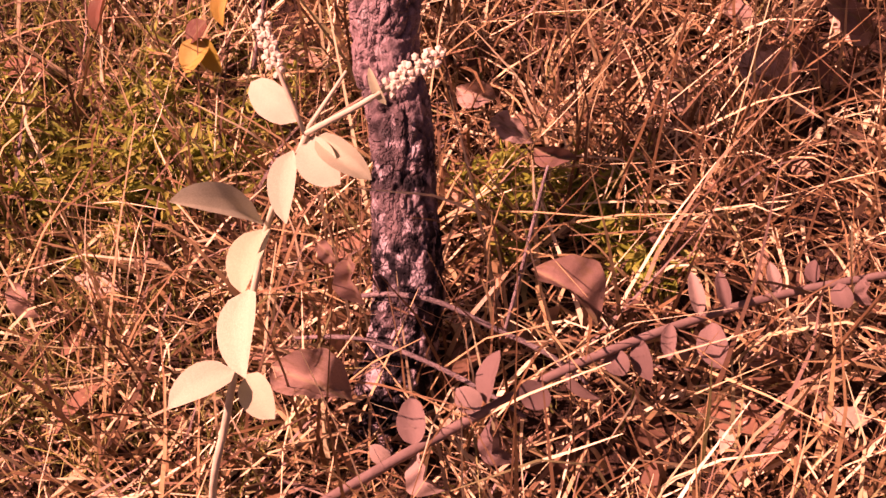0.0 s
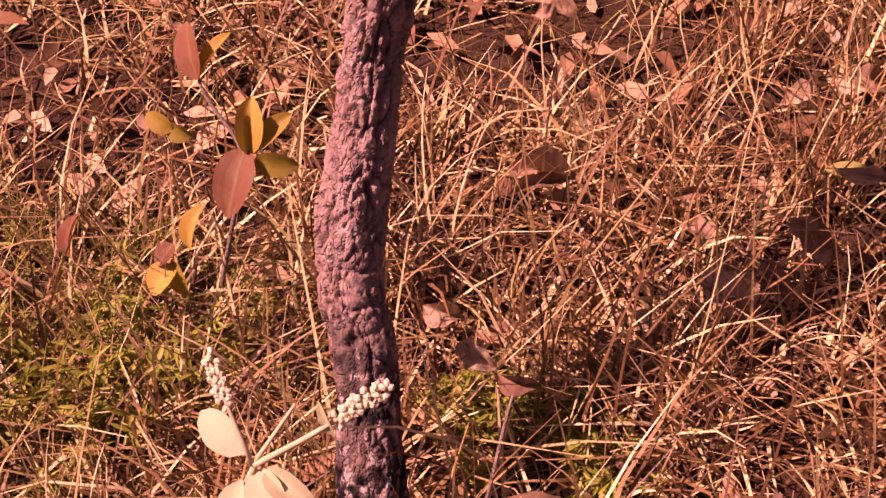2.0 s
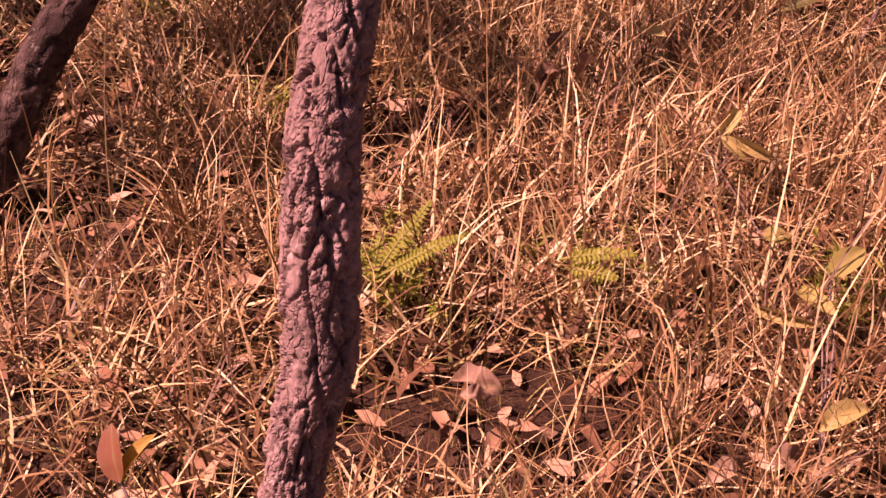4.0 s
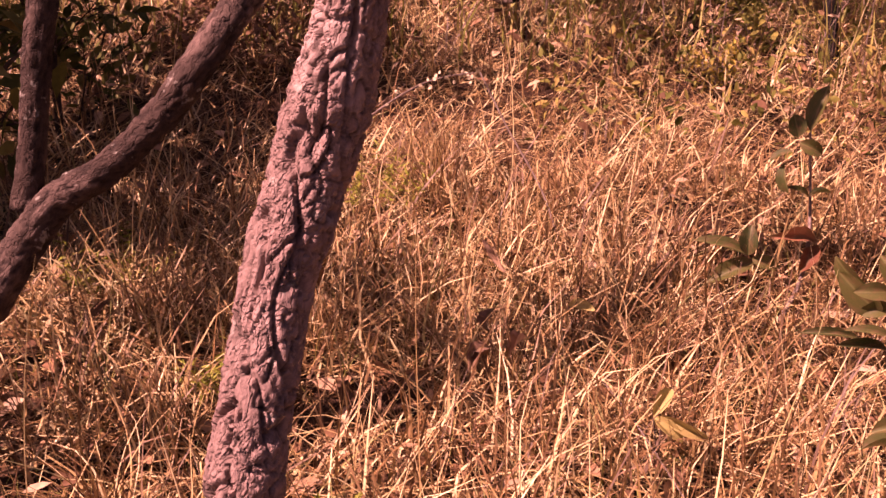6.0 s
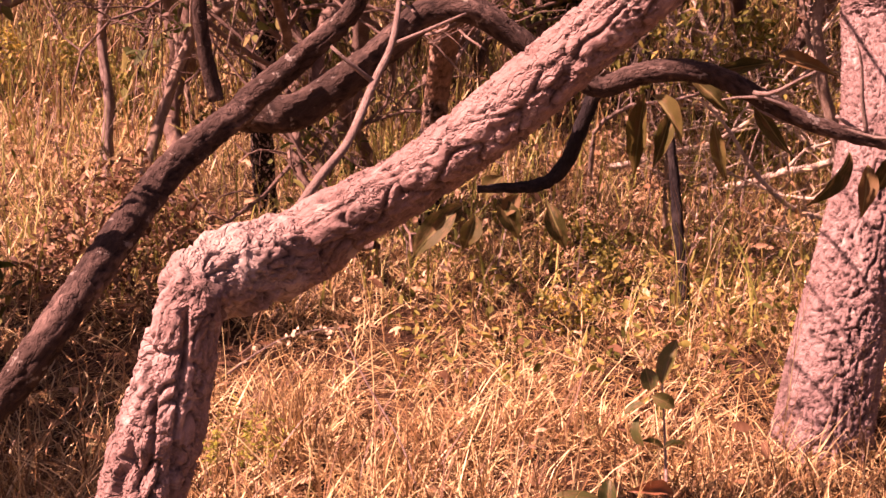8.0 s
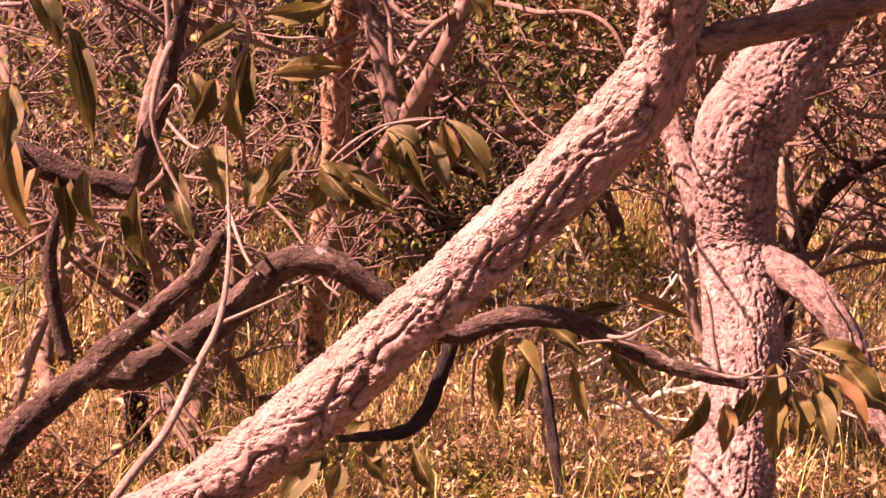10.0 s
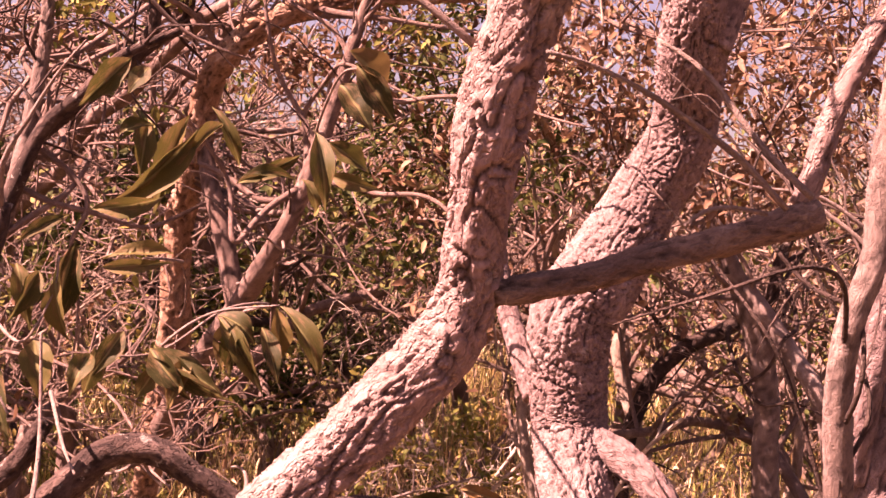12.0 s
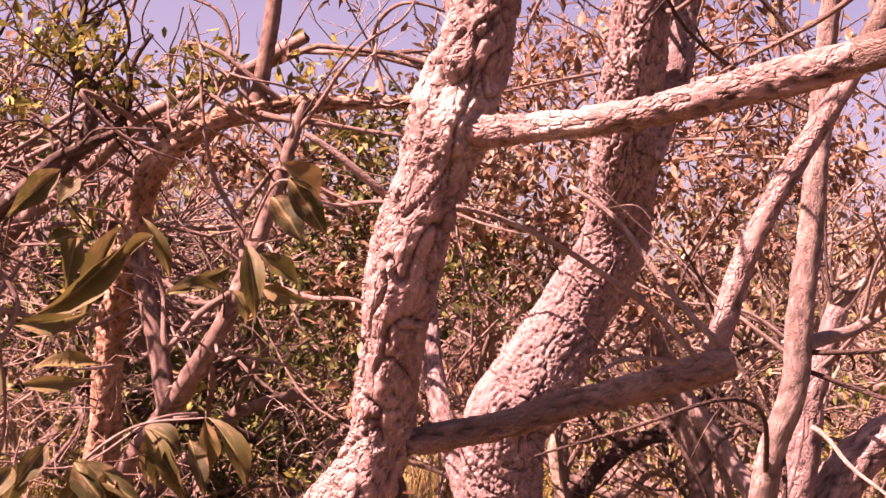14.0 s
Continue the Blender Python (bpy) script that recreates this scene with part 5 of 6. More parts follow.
def leaf_part(base, tip, wide, kinds, mat, parent, facing=(0, -1, 0.35), loose=0.5, name="leaf", label=""):
    """A leaf from base to tip, as a part in world coordinates."""
    b, t = Vector(base), Vector(tip)
    x = t - b
    length = x.length
    x.normalize()
    f = Vector(facing) + Vector([leaf_rng.uniform(-loose, loose) for _ in range(3)])
    z = (f - x * f.dot(x)).normalized()
    y = z.cross(x)
    m = Matrix((x * length, y * wide, z * length)).transposed().to_4x4()
    m.translation = b
    me = leaf_rng.choice(kinds)
    ob = new(name, me)
    if not me.materials or me.materials[0] != mat:
        if me.materials:
            twin = LEAF_TWINS.get((me.name, mat.name))
            if twin is None:
                twin = me.copy()
                twin.materials.clear()
                twin.materials.append(mat)
                LEAF_TWINS[(me.name, mat.name)] = twin
            ob.data = twin
        else:
            me.materials.append(mat)
    ob.matrix_world = m
    if parent:
        place_part(ob, parent)
        ob.matrix_basis = m
    return tagged(ob, label)


LEAF_TWINS = {}


def stem_part(points, mat, parent, name="stem", label="", segs=7, step=0.012):
    return place_part(link(name, tube(points, step=step, segs=segs, lump=0.05), mat, None, label), parent)


# ---- long drooping leaves on the branches ----
for cluster, owner in ((LONG_A, jay_tree), (LONG_B, jay_tree), (LONG_C, tee_tree), (LONG_D, jay_tree), (LONG_E, jay_tree), (LONG_F, jay_tree), (LONG_G, tee_tree), (LONG_G_LOW, tee_tree), (LONG_H, tee_tree)):
    for bx, by, bz, tx, ty, tz, wide in cluster:
        leaf_part((bx, by, bz), (tx, ty, tz), wide, LANCES, LEAF_LONG, owner, (0.1, -1, 0.3), 0.5)
for way in (TW_A, TW_B, TW_B2, TW_C, TW_E, TW_G, TW_G2, TW_G3, TW_H):
    owner = tee_tree if way in (TW_C, TW_G, TW_G2, TW_G3, TW_H) else jay_tree
    stem_part(way, TWIG, owner, "twig")

# thin dry twigs of the elbow tree and of the thick tree
for way in (DRY_A, DRY_B, DRY_C, DRY_D):
    stem_part(way, TWIG, main_tree, "twig")

# ---- low plants near the foot of the elbow tree ----
FELT = island_mat("felted_leaf", [(0.0, (0.40, 0.43, 0.25)), (0.5, (0.47, 0.48, 0.31)), (1.0, (0.52, 0.49, 0.33))], 0.8, 0.15, 0.22, per_object=True)
FELT_STEM = island_mat("felted_stem", [(0.0, (0.42, 0.38, 0.24)), (1.0, (0.5, 0.45, 0.3))], 0.85, 0.1)
BLOOM = island_mat("bloom", [(0.0, (0.50, 0.40, 0.26)), (1.0, (0.66, 0.58, 0.42))], 0.8, 0.2, 0.15)
MAUVE = island_mat("withered_leaf", [(0.0, (0.15, 0.095, 0.075)), (0.5, (0.23, 0.155, 0.12)), (1.0, (0.36, 0.27, 0.20))], 0.8, 0.15, 0.15, per_object=True)
RUSSET = island_mat("russet_leaf", [(0.0, (0.12, 0.04, 0.018)), (0.5, (0.22, 0.08, 0.035)), (1.0, (0.32, 0.15, 0.085))], 0.6, 0.3, 0.2, per_object=True, vein=0.25)
GOLD = island_mat("gold_leaf", [(0.0, (0.22, 0.18, 0.025)), (0.5, (0.40, 0.26, 0.04)), (1.0, (0.50, 0.34, 0.07))], 0.55, 0.35, 0.25, per_object=True)
DEAD = island_mat("dead_leaf", [(0.0, (0.18, 0.10, 0.07)), (0.5, (0.31, 0.20, 0.14)), (1.0, (0.46, 0.33, 0.25))], 0.75, 0.2, 0.15, per_object=True, vein=0.35)
FRESH = island_mat("fresh_leaf", [(0.0, (0.036, 0.051, 0.012)), (0.5, (0.066, 0.084, 0.021)), (1.0, (0.114, 0.114, 0.033))], 0.5, 0.4, 0.3, per_object=True, vein=0.4)

felt_plant = thing("felted_herb", (FELT_STEM_WAY[0][0], FELT_STEM_WAY[0][1], lie(*FELT_STEM_WAY[0][:2])), "pale silvery felted herb with oval leaves and white flower spikes", "plant")
_, spike_a, spike_b, _ = [stem_part(way, FELT_STEM, felt_plant, name) for way, name in
                                        ((FELT_STEM_WAY, "stem"), (FELT_SPIKE, "flower_spike"), (FELT_SPIKE_B, "flower_spike"), (FELT_SPIKE_C, "shoot"))]
for bx, by, bz, tx, ty, tz, wide in FELT_LEAVES:
    leaf_part((bx, by, bz), (tx, ty, tz), wide, OVALS, FELT, felt_plant, (-0.6, -0.4, 1.2), 0.15)


def bud_mesh(r):
    bm = bmesh.new()
    bmesh.ops.create_icosphere(bm, subdivisions=1, radius=r)
    for v in bm.verts:
        v.co *= 1 + 0.35 * noise.noise(v.co * 400)
        v.co.z *= 1.3
    me = bpy.data.meshes.new("bud")
    bm.to_mesh(me)
    bm.free()
    me.materials.append(BLOOM)
    return me


BUD = bud_mesh(0.0021)
for way, n, start, spike in ((FELT_SPIKE, 46, 0.62, spike_a), (FELT_SPIKE_B, 34, 0.6, spike_b)):
    q = spine(way, 0.002)
    for k in range(n):
        i = int((start + (1 - start) * k / n) * (len(q) - 1))
        a = k * 2.4
        ob = new("bud", BUD)
        ob.matrix_world = Matrix.Translation(Vector(q[i, :3]) + Vector((math.cos(a), math.sin(a) * 0.6, math.sin(a))) * (0.002 + 0.0035 * ((k * 7) % 5) / 5)) @ Euler((a, a * 2, 0)).to_matrix().to_4x4()
        m = ob.matrix_world.copy()
        place_part(ob, spike)
        ob.matrix_basis = m

wither = thing("withered_herb", (WITHER_STEM[0][0], WITHER_STEM[0][1], lie(*WITHER_STEM[0][:2])), "withered mauve-brown herb leaning along the grass", "plant")
stem_part(WITHER_STEM, MAUVE, wither)
for bx, by, bz, tx, ty, tz, wide in WITHER_LEAVES + WITHER_LEAVES_B:
    leaf_part((bx, by, bz), (tx, ty, tz), wide, OVALS + DEADS[:1], MAUVE, wither, (-0.3, -0.6, 0.8), 0.8)

russet = thing("seedling", (*RUSSET_STEM[0][:2], lie(*RUSSET_STEM[0][:2])), "small seedling with russet and golden leaves in dry grass", "plant")
stem_part(RUSSET_STEM, TWIG, russet)
for k, (bx, by, bz, tx, ty, tz, wide) in enumerate(RUSSET_LEAVES):
    leaf_part((bx, by, bz), (tx, ty, tz), wide, OVALS, RUSSET, russet, (-0.4, -0.8, 0.6), 0.4)
for bx, by, bz, tx, ty, tz, wide in GOLD_LEAVES:
    leaf_part((bx, by, bz), (tx, ty, tz), wide, OVALS, GOLD, russet, (-0.4, -0.7, 0.7), 0.6)

fresh = thing("young_shrub", (FRESH_LEAVES[0][0], FRESH_LEAVES[0][1], lie(*FRESH_LEAVES[0][:2])), "young shrub with broad fresh green leaves in the grass", "shrub")
for bx, by, bz, tx, ty, tz, wide in FRESH_LEAVES:
    leaf_part((bx, by, bz), (tx, ty, tz), wide * 0.78, OVALS, FRESH, fresh, (-0.4, -0.6, 0.8), 0.7)
for bx, by, bz, tx, ty, tz, wide in FRESH_LEAVES:
    for _ in range(2):
        ox, oy, oz = leaf_rng.uniform(-0.05, 0.07), leaf_rng.uniform(-0.02, 0.08), leaf_rng.uniform(-0.09, 0.0)
        leaf_part((bx + ox, by + oy, bz + oz), (tx + ox * 1.4, ty + oy, tz + oz * 1.2), wide * 0.7, OVALS, FRESH, fresh, (-0.4, -0.6, 0.8), 0.9)
stem_part(FRESH_STEM, TWIG, fresh)
grey_plant = thing("young_shrub", (GREY_STEM[0][0], GREY_STEM[0][1], lie(*GREY_STEM[0][:2])), "young shrub with dull green leaves and one curled orange leaf", "shrub")
stem_part(GREY_STEM, TWIG, grey_plant)
for bx, by, bz, tx, ty, tz, wide in GREY_LEAVES:
    leaf_part((bx, by, bz), (tx, ty, tz), wide * 0.8, OVALS, FRESH, grey_plant, (-0.4, -0.6, 0.8), 0.5)
for bx, by, bz, tx, ty, tz, wide in CURL_LEAVES:
    leaf_part((bx, by, bz), (tx, ty, tz), wide, LANCES, RUSSET, grey_plant, (-0.4, -0.6, 0.8), 0.5)

for bx, by, bz, tx, ty, tz, wide in FALLEN + FALLEN_B:
    ob = leaf_part((bx, by, bz), (tx, ty, tz), wide * 0.82, DEADS, DEAD, None, (-0.3, -0.5, 1), 0.5, "fallen_leaf")
    tagged(ob, "curled dead brown leaf caught in dry grass", "leaf", "fallen leaves")


FERN = island_mat("fern_leaf", [(0.0, (0.15, 0.20, 0.02)), (0.5, (0.23, 0.27, 0.032)), (1.0, (0.34, 0.33, 0.07))], 0.6, 0.3, 0.3)


# low seedlings with olive-yellow leaves, dead leaves on the straw
OLIVE = island_mat("olive_leaf", [(0.0, (0.24, 0.22, 0.06)), (0.5, (0.36, 0.31, 0.10)), (1.0, (0.46, 0.38, 0.15))], 0.6, 0.3, 0.25, per_object=True)
for first, last in ((0, 4), (4, 5), (5, 8), (8, 10)):
    rows = OLIVE_LEAVES[first:last]
    x, y = rows[0][0] + 0.02, rows[0][1] + 0.02
    ob = thing("seedling", (x, y, lie(x, y)), "low seedling with dull olive-yellow leaves in dry grass", "plant", "seedlings")
    for bx, by, bz, tx, ty, tz, wide in rows:
        leaf_part((bx, by, bz), (tx, ty, tz), wide, OVALS, OLIVE, ob, (-0.3, -0.6, 0.8), 0.4)
        stem_part([(x, y, lie(x, y), 0.002), ((x + bx) / 2, (y + by) / 2, bz * 0.55, 0.0018), (bx, by, bz, 0.0013)], TWIG, ob)
for bx, by, bz, tx, ty, tz, wide in PINK_LEAVES:
    ob = leaf_part((bx, by, bz), (tx, ty, tz), wide * 0.9, DEADS, DEAD, None, (-0.2, -0.6, 0.9), 0.4, "fallen_leaf")
    tagged(ob, "curled dead pinkish brown leaf caught in dry grass", "leaf", "fallen leaves")

# a dry stalk with a twig of tiny pale flowers
stalk = thing("flowering_stalk", (*STALK[0][:2], lie(*STALK[0][:2])), "thin dry dark stalk with a side twig of tiny pale flowers", "plant")
stem_part(STALK, TWIG, stalk)
side_twig = stem_part(STALK_SIDE, TWIG, stalk, "twig")
flower_rng = random.Random(8)
for k in range(34):
    a, b = STALK_SIDE[k % 3], STALK_SIDE[k % 3 + 1]
    u = flower_rng.random()
    p = Vector([a[i] + (b[i] - a[i]) * u + flower_rng.uniform(-0.022, 0.022) for i in range(3)])
    q = p + Vector([flower_rng.uniform(-0.014, 0.014) for _ in range(3)])
    leaf_part(p, q, 0.011, OVALS, BLOOM, side_twig, (0, -1, 0.3), 0.8, "flower")


def fern(way, half, parent_label):
    """A frond: a midrib with pairs of narrow leaflets."""
    q = spine(way, 0.004)
    d, sx, sy = axes_along(q)
    ob = thing("fern", tuple(q[0, :3]), parent_label, "fern", "ferns by the trunk")
    stem_part(way, GREEN_GRASS, ob, "midrib")
    n = len(q)
    for i in range(int(n * 0.15), n - 1, 2):
        k = half * math.sin(math.pi * (0.15 + 0.85 * i / n)) ** 0.7
        p = Vector(q[i, :3])
        side = Vector(d[i]).cross(Vector((0, -0.5, 1))).normalized()
        for s in (-1, 1):
            tip = p + side * s * k + Vector(d[i]) * k * 0.35 - Vector((0, 0, 0.15 * k))
            leaf_part(p, tip, 0.0075, LANCES[:1], FERN, ob, (0, -0.4, 1), 0.2, "leaflet")


for way, half in ((FERN_A, 0.018), (FERN_B, 0.017), (FERN_C, 0.020), (FERN_D, 0.018), (FERN_E, 0.016)):
    fern(way, half, "yellow-green fern frond among dry grass")


# ---- litter and tall stalks ----
PALE_LITTER = island_mat("pale_litter", [(0.0, (0.20, 0.11, 0.06)), (0.5, (0.42, 0.27, 0.17)), (1.0, (0.62, 0.45, 0.3))], 0.8, 0.2, 0.12)
def scatter_leaves(name, n, area, size, mat, rng, label, category, height=(0.0, 0.05), flat=0.6):
    """Many small bent leaves as one mesh."""
    x, y = rng.uniform(area[0], area[1], n), rng.uniform(area[2], area[3], n)
    z = heights(x, y) + rng.uniform(*height, n)
    return leaf_cloud(name, np.stack([x, y, z], 1), size, mat, rng, label, category, flat)


def leaf_cloud_mesh(name, pts, size, rng, flat=1.0, ratio=0.42, droop=0.0):
    n = len(pts)
    L = rng.uniform(*size, n)
    dirs = rng.normal(0, 1, (n, 3)) * np.array([1, 1, flat])
    dirs[:, 2] -= droop
    dirs /= np.linalg.norm(dirs, axis=1)[:, None]
    nrm = rng.normal(0, 0.6, (n, 3)) + np.array([0, 0, 1])
    y = np.cross(nrm, dirs)
    y /= np.linalg.norm(y, axis=1)[:, None] + 1e-9
    up = np.cross(dirs, y)
    W = L * rng.uniform(0.7, 1.2, n) * ratio
    c = rng.uniform(-0.15, 0.3, n)
    cols = [(0, 0, 0), (0.33, -0.5, 0.12), (0.33, 0.5, 0.12), (0.38, 0, 0), (0.72, -0.38, 0.02), (0.72, 0.38, 0.02), (1, 0, -0.25)]
    v = np.empty((n, 7, 3))
    for k, (a, b, h) in enumerate(cols):
        v[:, k] = pts + dirs * (a * L)[:, None] + y * (b * W)[:, None] + up * ((h * W) + c * L * (a - a * a) - 0.0)[:, None]
    me = bpy.data.meshes.new(name)
    me.vertices.add(n * 7)
    me.vertices.foreach_set("co", v.reshape(-1))
    tri = np.array([0, 1, 3, 0, 3, 2, 1, 4, 3, 3, 5, 2, 3, 4, 6, 3, 6, 5])
    idx = ((np.arange(n) * 7)[:, None] + tri[None]).reshape(-1)
    me.loops.add(len(idx))
    me.loops.foreach_set("vertex_index", idx)
    me.polygons.add(len(idx) // 3)
    me.polygons.foreach_set("loop_start", np.arange(len(idx) // 3) * 3)
    me.polygons.foreach_set("use_smooth", np.ones(len(idx) // 3, bool))
    me.update(calc_edges=True)
    return me


def leaf_cloud(name, pts, size, mat, rng, label, category, flat=1.0):
    ob = link(name, leaf_cloud_mesh(name, pts, size, rng, flat), mat)
    return tagged(ob, label, category, kind="stuff")


scatter_leaves("leaf_litter", 2600, (-1.7, 1.7, 0.0, 3.6), (0.03, 0.09), LITTER, rng, "brown dead leaf litter between the straws", "litter", (0.0, 0.05), 0.25)
scatter_leaves("leaf_litter", 5000, (-7, 7, 3.4, 12), (0.03, 0.08), LITTER, rng, "brown dead leaf litter under the trees", "litter", (0.0, 0.15), 0.5)
scatter_leaves("leaf_litter", 6000, (0.2, 4.0, 4.6, 11), (0.03, 0.065), PALE_LITTER, rng, "sunlit tan leaf litter under the thick tree", "litter", (0.0, 0.09), 0.35)
scatter_leaves("low_herb", 1300, (-0.4, 1.3, 4.1, 6.0), (0.02, 0.055), LEAF_BUSH, rng, "low olive-green herbs among the dry grass", "herb", (0.02, 0.22), 0.8)
blades("tall_stalks", 900, (-3.0, 3.0, 3.2, 8.0), (0.35, 0.85), (0.003, 0.005), (0.18, 0.08), STRAW, rng, "thin pale dry grass stalks standing upright among the trees", None, 5)
blades("tall_stalks", 110, (-1.5, 1.5, 0.1, 3.5), (0.4, 0.9), (0.003, 0.005), (0.16, 0.05), STRAW, rng, "tall thin dry grass stalks standing upright", None, 5)


# ---- bent dead twigs across the foot, ferny green tufts ----
for k, way in enumerate((FOOT_TWIG_A, FOOT_TWIG_B, FOOT_TWIG_C)):
    ob = link("fallen_twig", tube(way, step=0.01, segs=8, lump=0.1), TWIG)
    tagged(ob, "thin bent grey dead twig lying against the charred trunk", "twig", "fallen twigs")


def tufts(spots, n, label):
    """Feathery green herbs: stems with many small leaflets, as one mesh."""
    g = np.random.default_rng(17)
    pts = []
    for x, y, spread, tall in spots:
        for _ in range(n):
            bx, by = g.normal(x, spread), g.normal(y, spread)
            lean = g.normal(0, 0.5, 2)
            h = tall * g.uniform(0.5, 1.0)
            for u in np.linspace(0.2, 1, 14):
                for s in (0, 1):
                    pts.append((bx + lean[0] * h * u, by + lean[1] * h * u, lie(bx, by) + h * u))
    pts = np.array(pts)
    ob = link("ferny_herb", leaf_cloud_mesh("ferny_herb", pts, (0.014, 0.034), g, 0.6, 0.2), FERN)
    tagged(ob, label, "herb", kind="stuff")


tufts(TUFT_SPOTS, 13, "feathery bright green herbs among the dry straw")
blades("green_grass", 2400, (-1.2, -0.45, 0.45, 1.15), (0.06, 0.17), (0.002, 0.004), (0.6, 0.3), GREEN_GRASS, rng, "green grass shoots in a hollow of dry straw", patch(3.0, -0.6, 12))


# ---- leaf tufts at the ends of thin branches ----
def tuft_part(x, y, z, r, n, size, mat, owner, seed, name="leaf_tuft"):
    g = np.random.default_rng(seed)
    p = g.normal(0, r * 0.55, (n, 3)) * np.array([1, 1, 0.7]) + np.array([x, y, z])
    ob = link(name, leaf_cloud_mesh(name, p, size, g, 0.9, 0.4, 0.3), mat)
    tagged(ob, kind="stuff")
    return place_part(ob, owner)


for k, (x, y, z, r) in enumerate(LEAF_TUFTS):
    tuft_part(x, y, z, r, 70, (0.03, 0.075), LEAF_BUSH, black_tree if k in (0, 1, 2, 5, 6, 8) else tee_tree, 40 + k)
for k, (x, y, z, r) in enumerate(RUST_TUFTS):
    tuft_part(x, y, z, r, 280, (0.03, 0.075), LEAF_RUST, big_tree, 60 + k)
for k, (x, y, z, r) in enumerate(BROWN_TUFTS):
    tuft_part(x, y, z, r * 1.1, 300, (0.03, 0.08), (LEAF_RUST, LEAF_DARK)[k % 2], tee_tree, 80 + k)


# ---- the woodland behind ----
def grow(seed, height, r0, crook, spread, levels=3, arms=(7, 5, 4), bare=0.0, first=0.3):
    """Skeleton of a crooked tree: limbs as lists of (x, y, z, radius), and the places of its leaves."""
    g = np.random.default_rng(seed)
    limbs, spots = [], []

    def run(start, way, length, r, level, bough=0):
        n = max(4, int(length / (0.16 if level < 2 else 0.09)))
        p, d, pts, bend = np.array(start, float), np.array(way, float), [], np.zeros(3)
        for i in range(n + 1):
            u = i / n
            pts.append((*p, r * (1 - 0.65 * u) + 0.0012))
            bend = 0.55 * bend + g.normal(0, crook * 0.75, 3) * (1 if level else 0.7)
            d = d + bend
            d[2] += 0.05 * (1 if level < 2 else 0.2)
            d /= np.linalg.norm(d)
            p = p + d * length / n
        limbs.append((level, pts, bough))
        if level >= levels:
            for q in pts[1:]:
                spots.append(q[:3])
            return
        m = arms[level]
        for k in range(m):
            u = first + (1 - first) * (k + g.uniform(0, 0.8)) / m if level == 0 else 0.25 + 0.75 * (k + g.uniform(0, 1)) / m
            i = min(n, int(u * n))
            a = g.uniform(0, 2 * math.pi)
            out = np.array([math.cos(a), math.sin(a), g.uniform(0.1, 0.9)])
            out = out * spread + (np.array(pts[min(n, i + 1)][:3]) - np.array(pts[max(0, i - 1)][:3])) * 2
            out /= np.linalg.norm(out)
            run(pts[i][:3], out, length * g.uniform(0.35, 0.6) * (1.1 - 0.4 * u), max(pts[i][3] * 0.5, 0.0018), level + 1, k if level == 0 else bough)

    lean = g.normal(0, 0.22, 2)
    run((0, 0, -0.08), (lean[0], lean[1], 1), height, r0, 0)
    return limbs, np.array(spots)


def quick_tubes(limbs, name, segs):
    verts, faces = [], []
    for level, pts, _ in limbs:
        q = np.array(pts)
        d, sx, sy = axes_along(q)
        s = segs if level < 2 else 3
        base = len(verts)
        for i in range(len(q)):
            for j in range(s):
                a = 2 * math.pi * j / s
                k = q[i, 3] * (1 + 0.25 * math.sin(i * 2.7 + j * 1.9 + level))
                verts.append(q[i, :3] + (sx[i] * math.cos(a) + sy[i] * math.sin(a)) * k)
        for i in range(len(q) - 1):
            for j in range(s):
                k = (j + 1) % s
                faces.append((base + i * s + j, base + i * s + k, base + (i + 1) * s + k, base + (i + 1) * s + j))
    me = raw_mesh(name, verts, faces)
    me.attributes.new("barkco", "FLOAT_VECTOR", "POINT").data.foreach_set("vector", np.array(verts).reshape(-1))
    return me


def wild_tree(seed, height, r0, crook, leaves, size, bark_mat, leaf_mat, label, spread=1.0, name="tree", category="tree", arms=(8, 6, 4), first=0.3, droop=0.3, ratio=0.42):
    limbs, spots = grow(seed, height, r0, crook, spread, arms=arms, first=first)
    g = np.random.default_rng(seed + 100)
    ob = thing(name, (0, 0, 0), label, category, "woodland " + category + "s")
    link("trunk", quick_tubes([l for l in limbs if l[0] == 0], "trunk", 10), bark_mat, ob)
    for k in range(arms[0]):
        link("branch", quick_tubes([l for l in limbs if l[0] > 0 and l[2] == k], "branch", 5), bark_mat, ob)
    if leaves:
        clumps = spots[g.integers(0, len(spots), max(6, leaves // 12))]
        pick = clumps[g.integers(0, len(clumps), leaves)] + g.normal(0, 0.05, (leaves, 3))
        link("crown", leaf_cloud_mesh("crown", pick, size, g, 1.0, ratio, droop), leaf_mat, ob)
    return ob


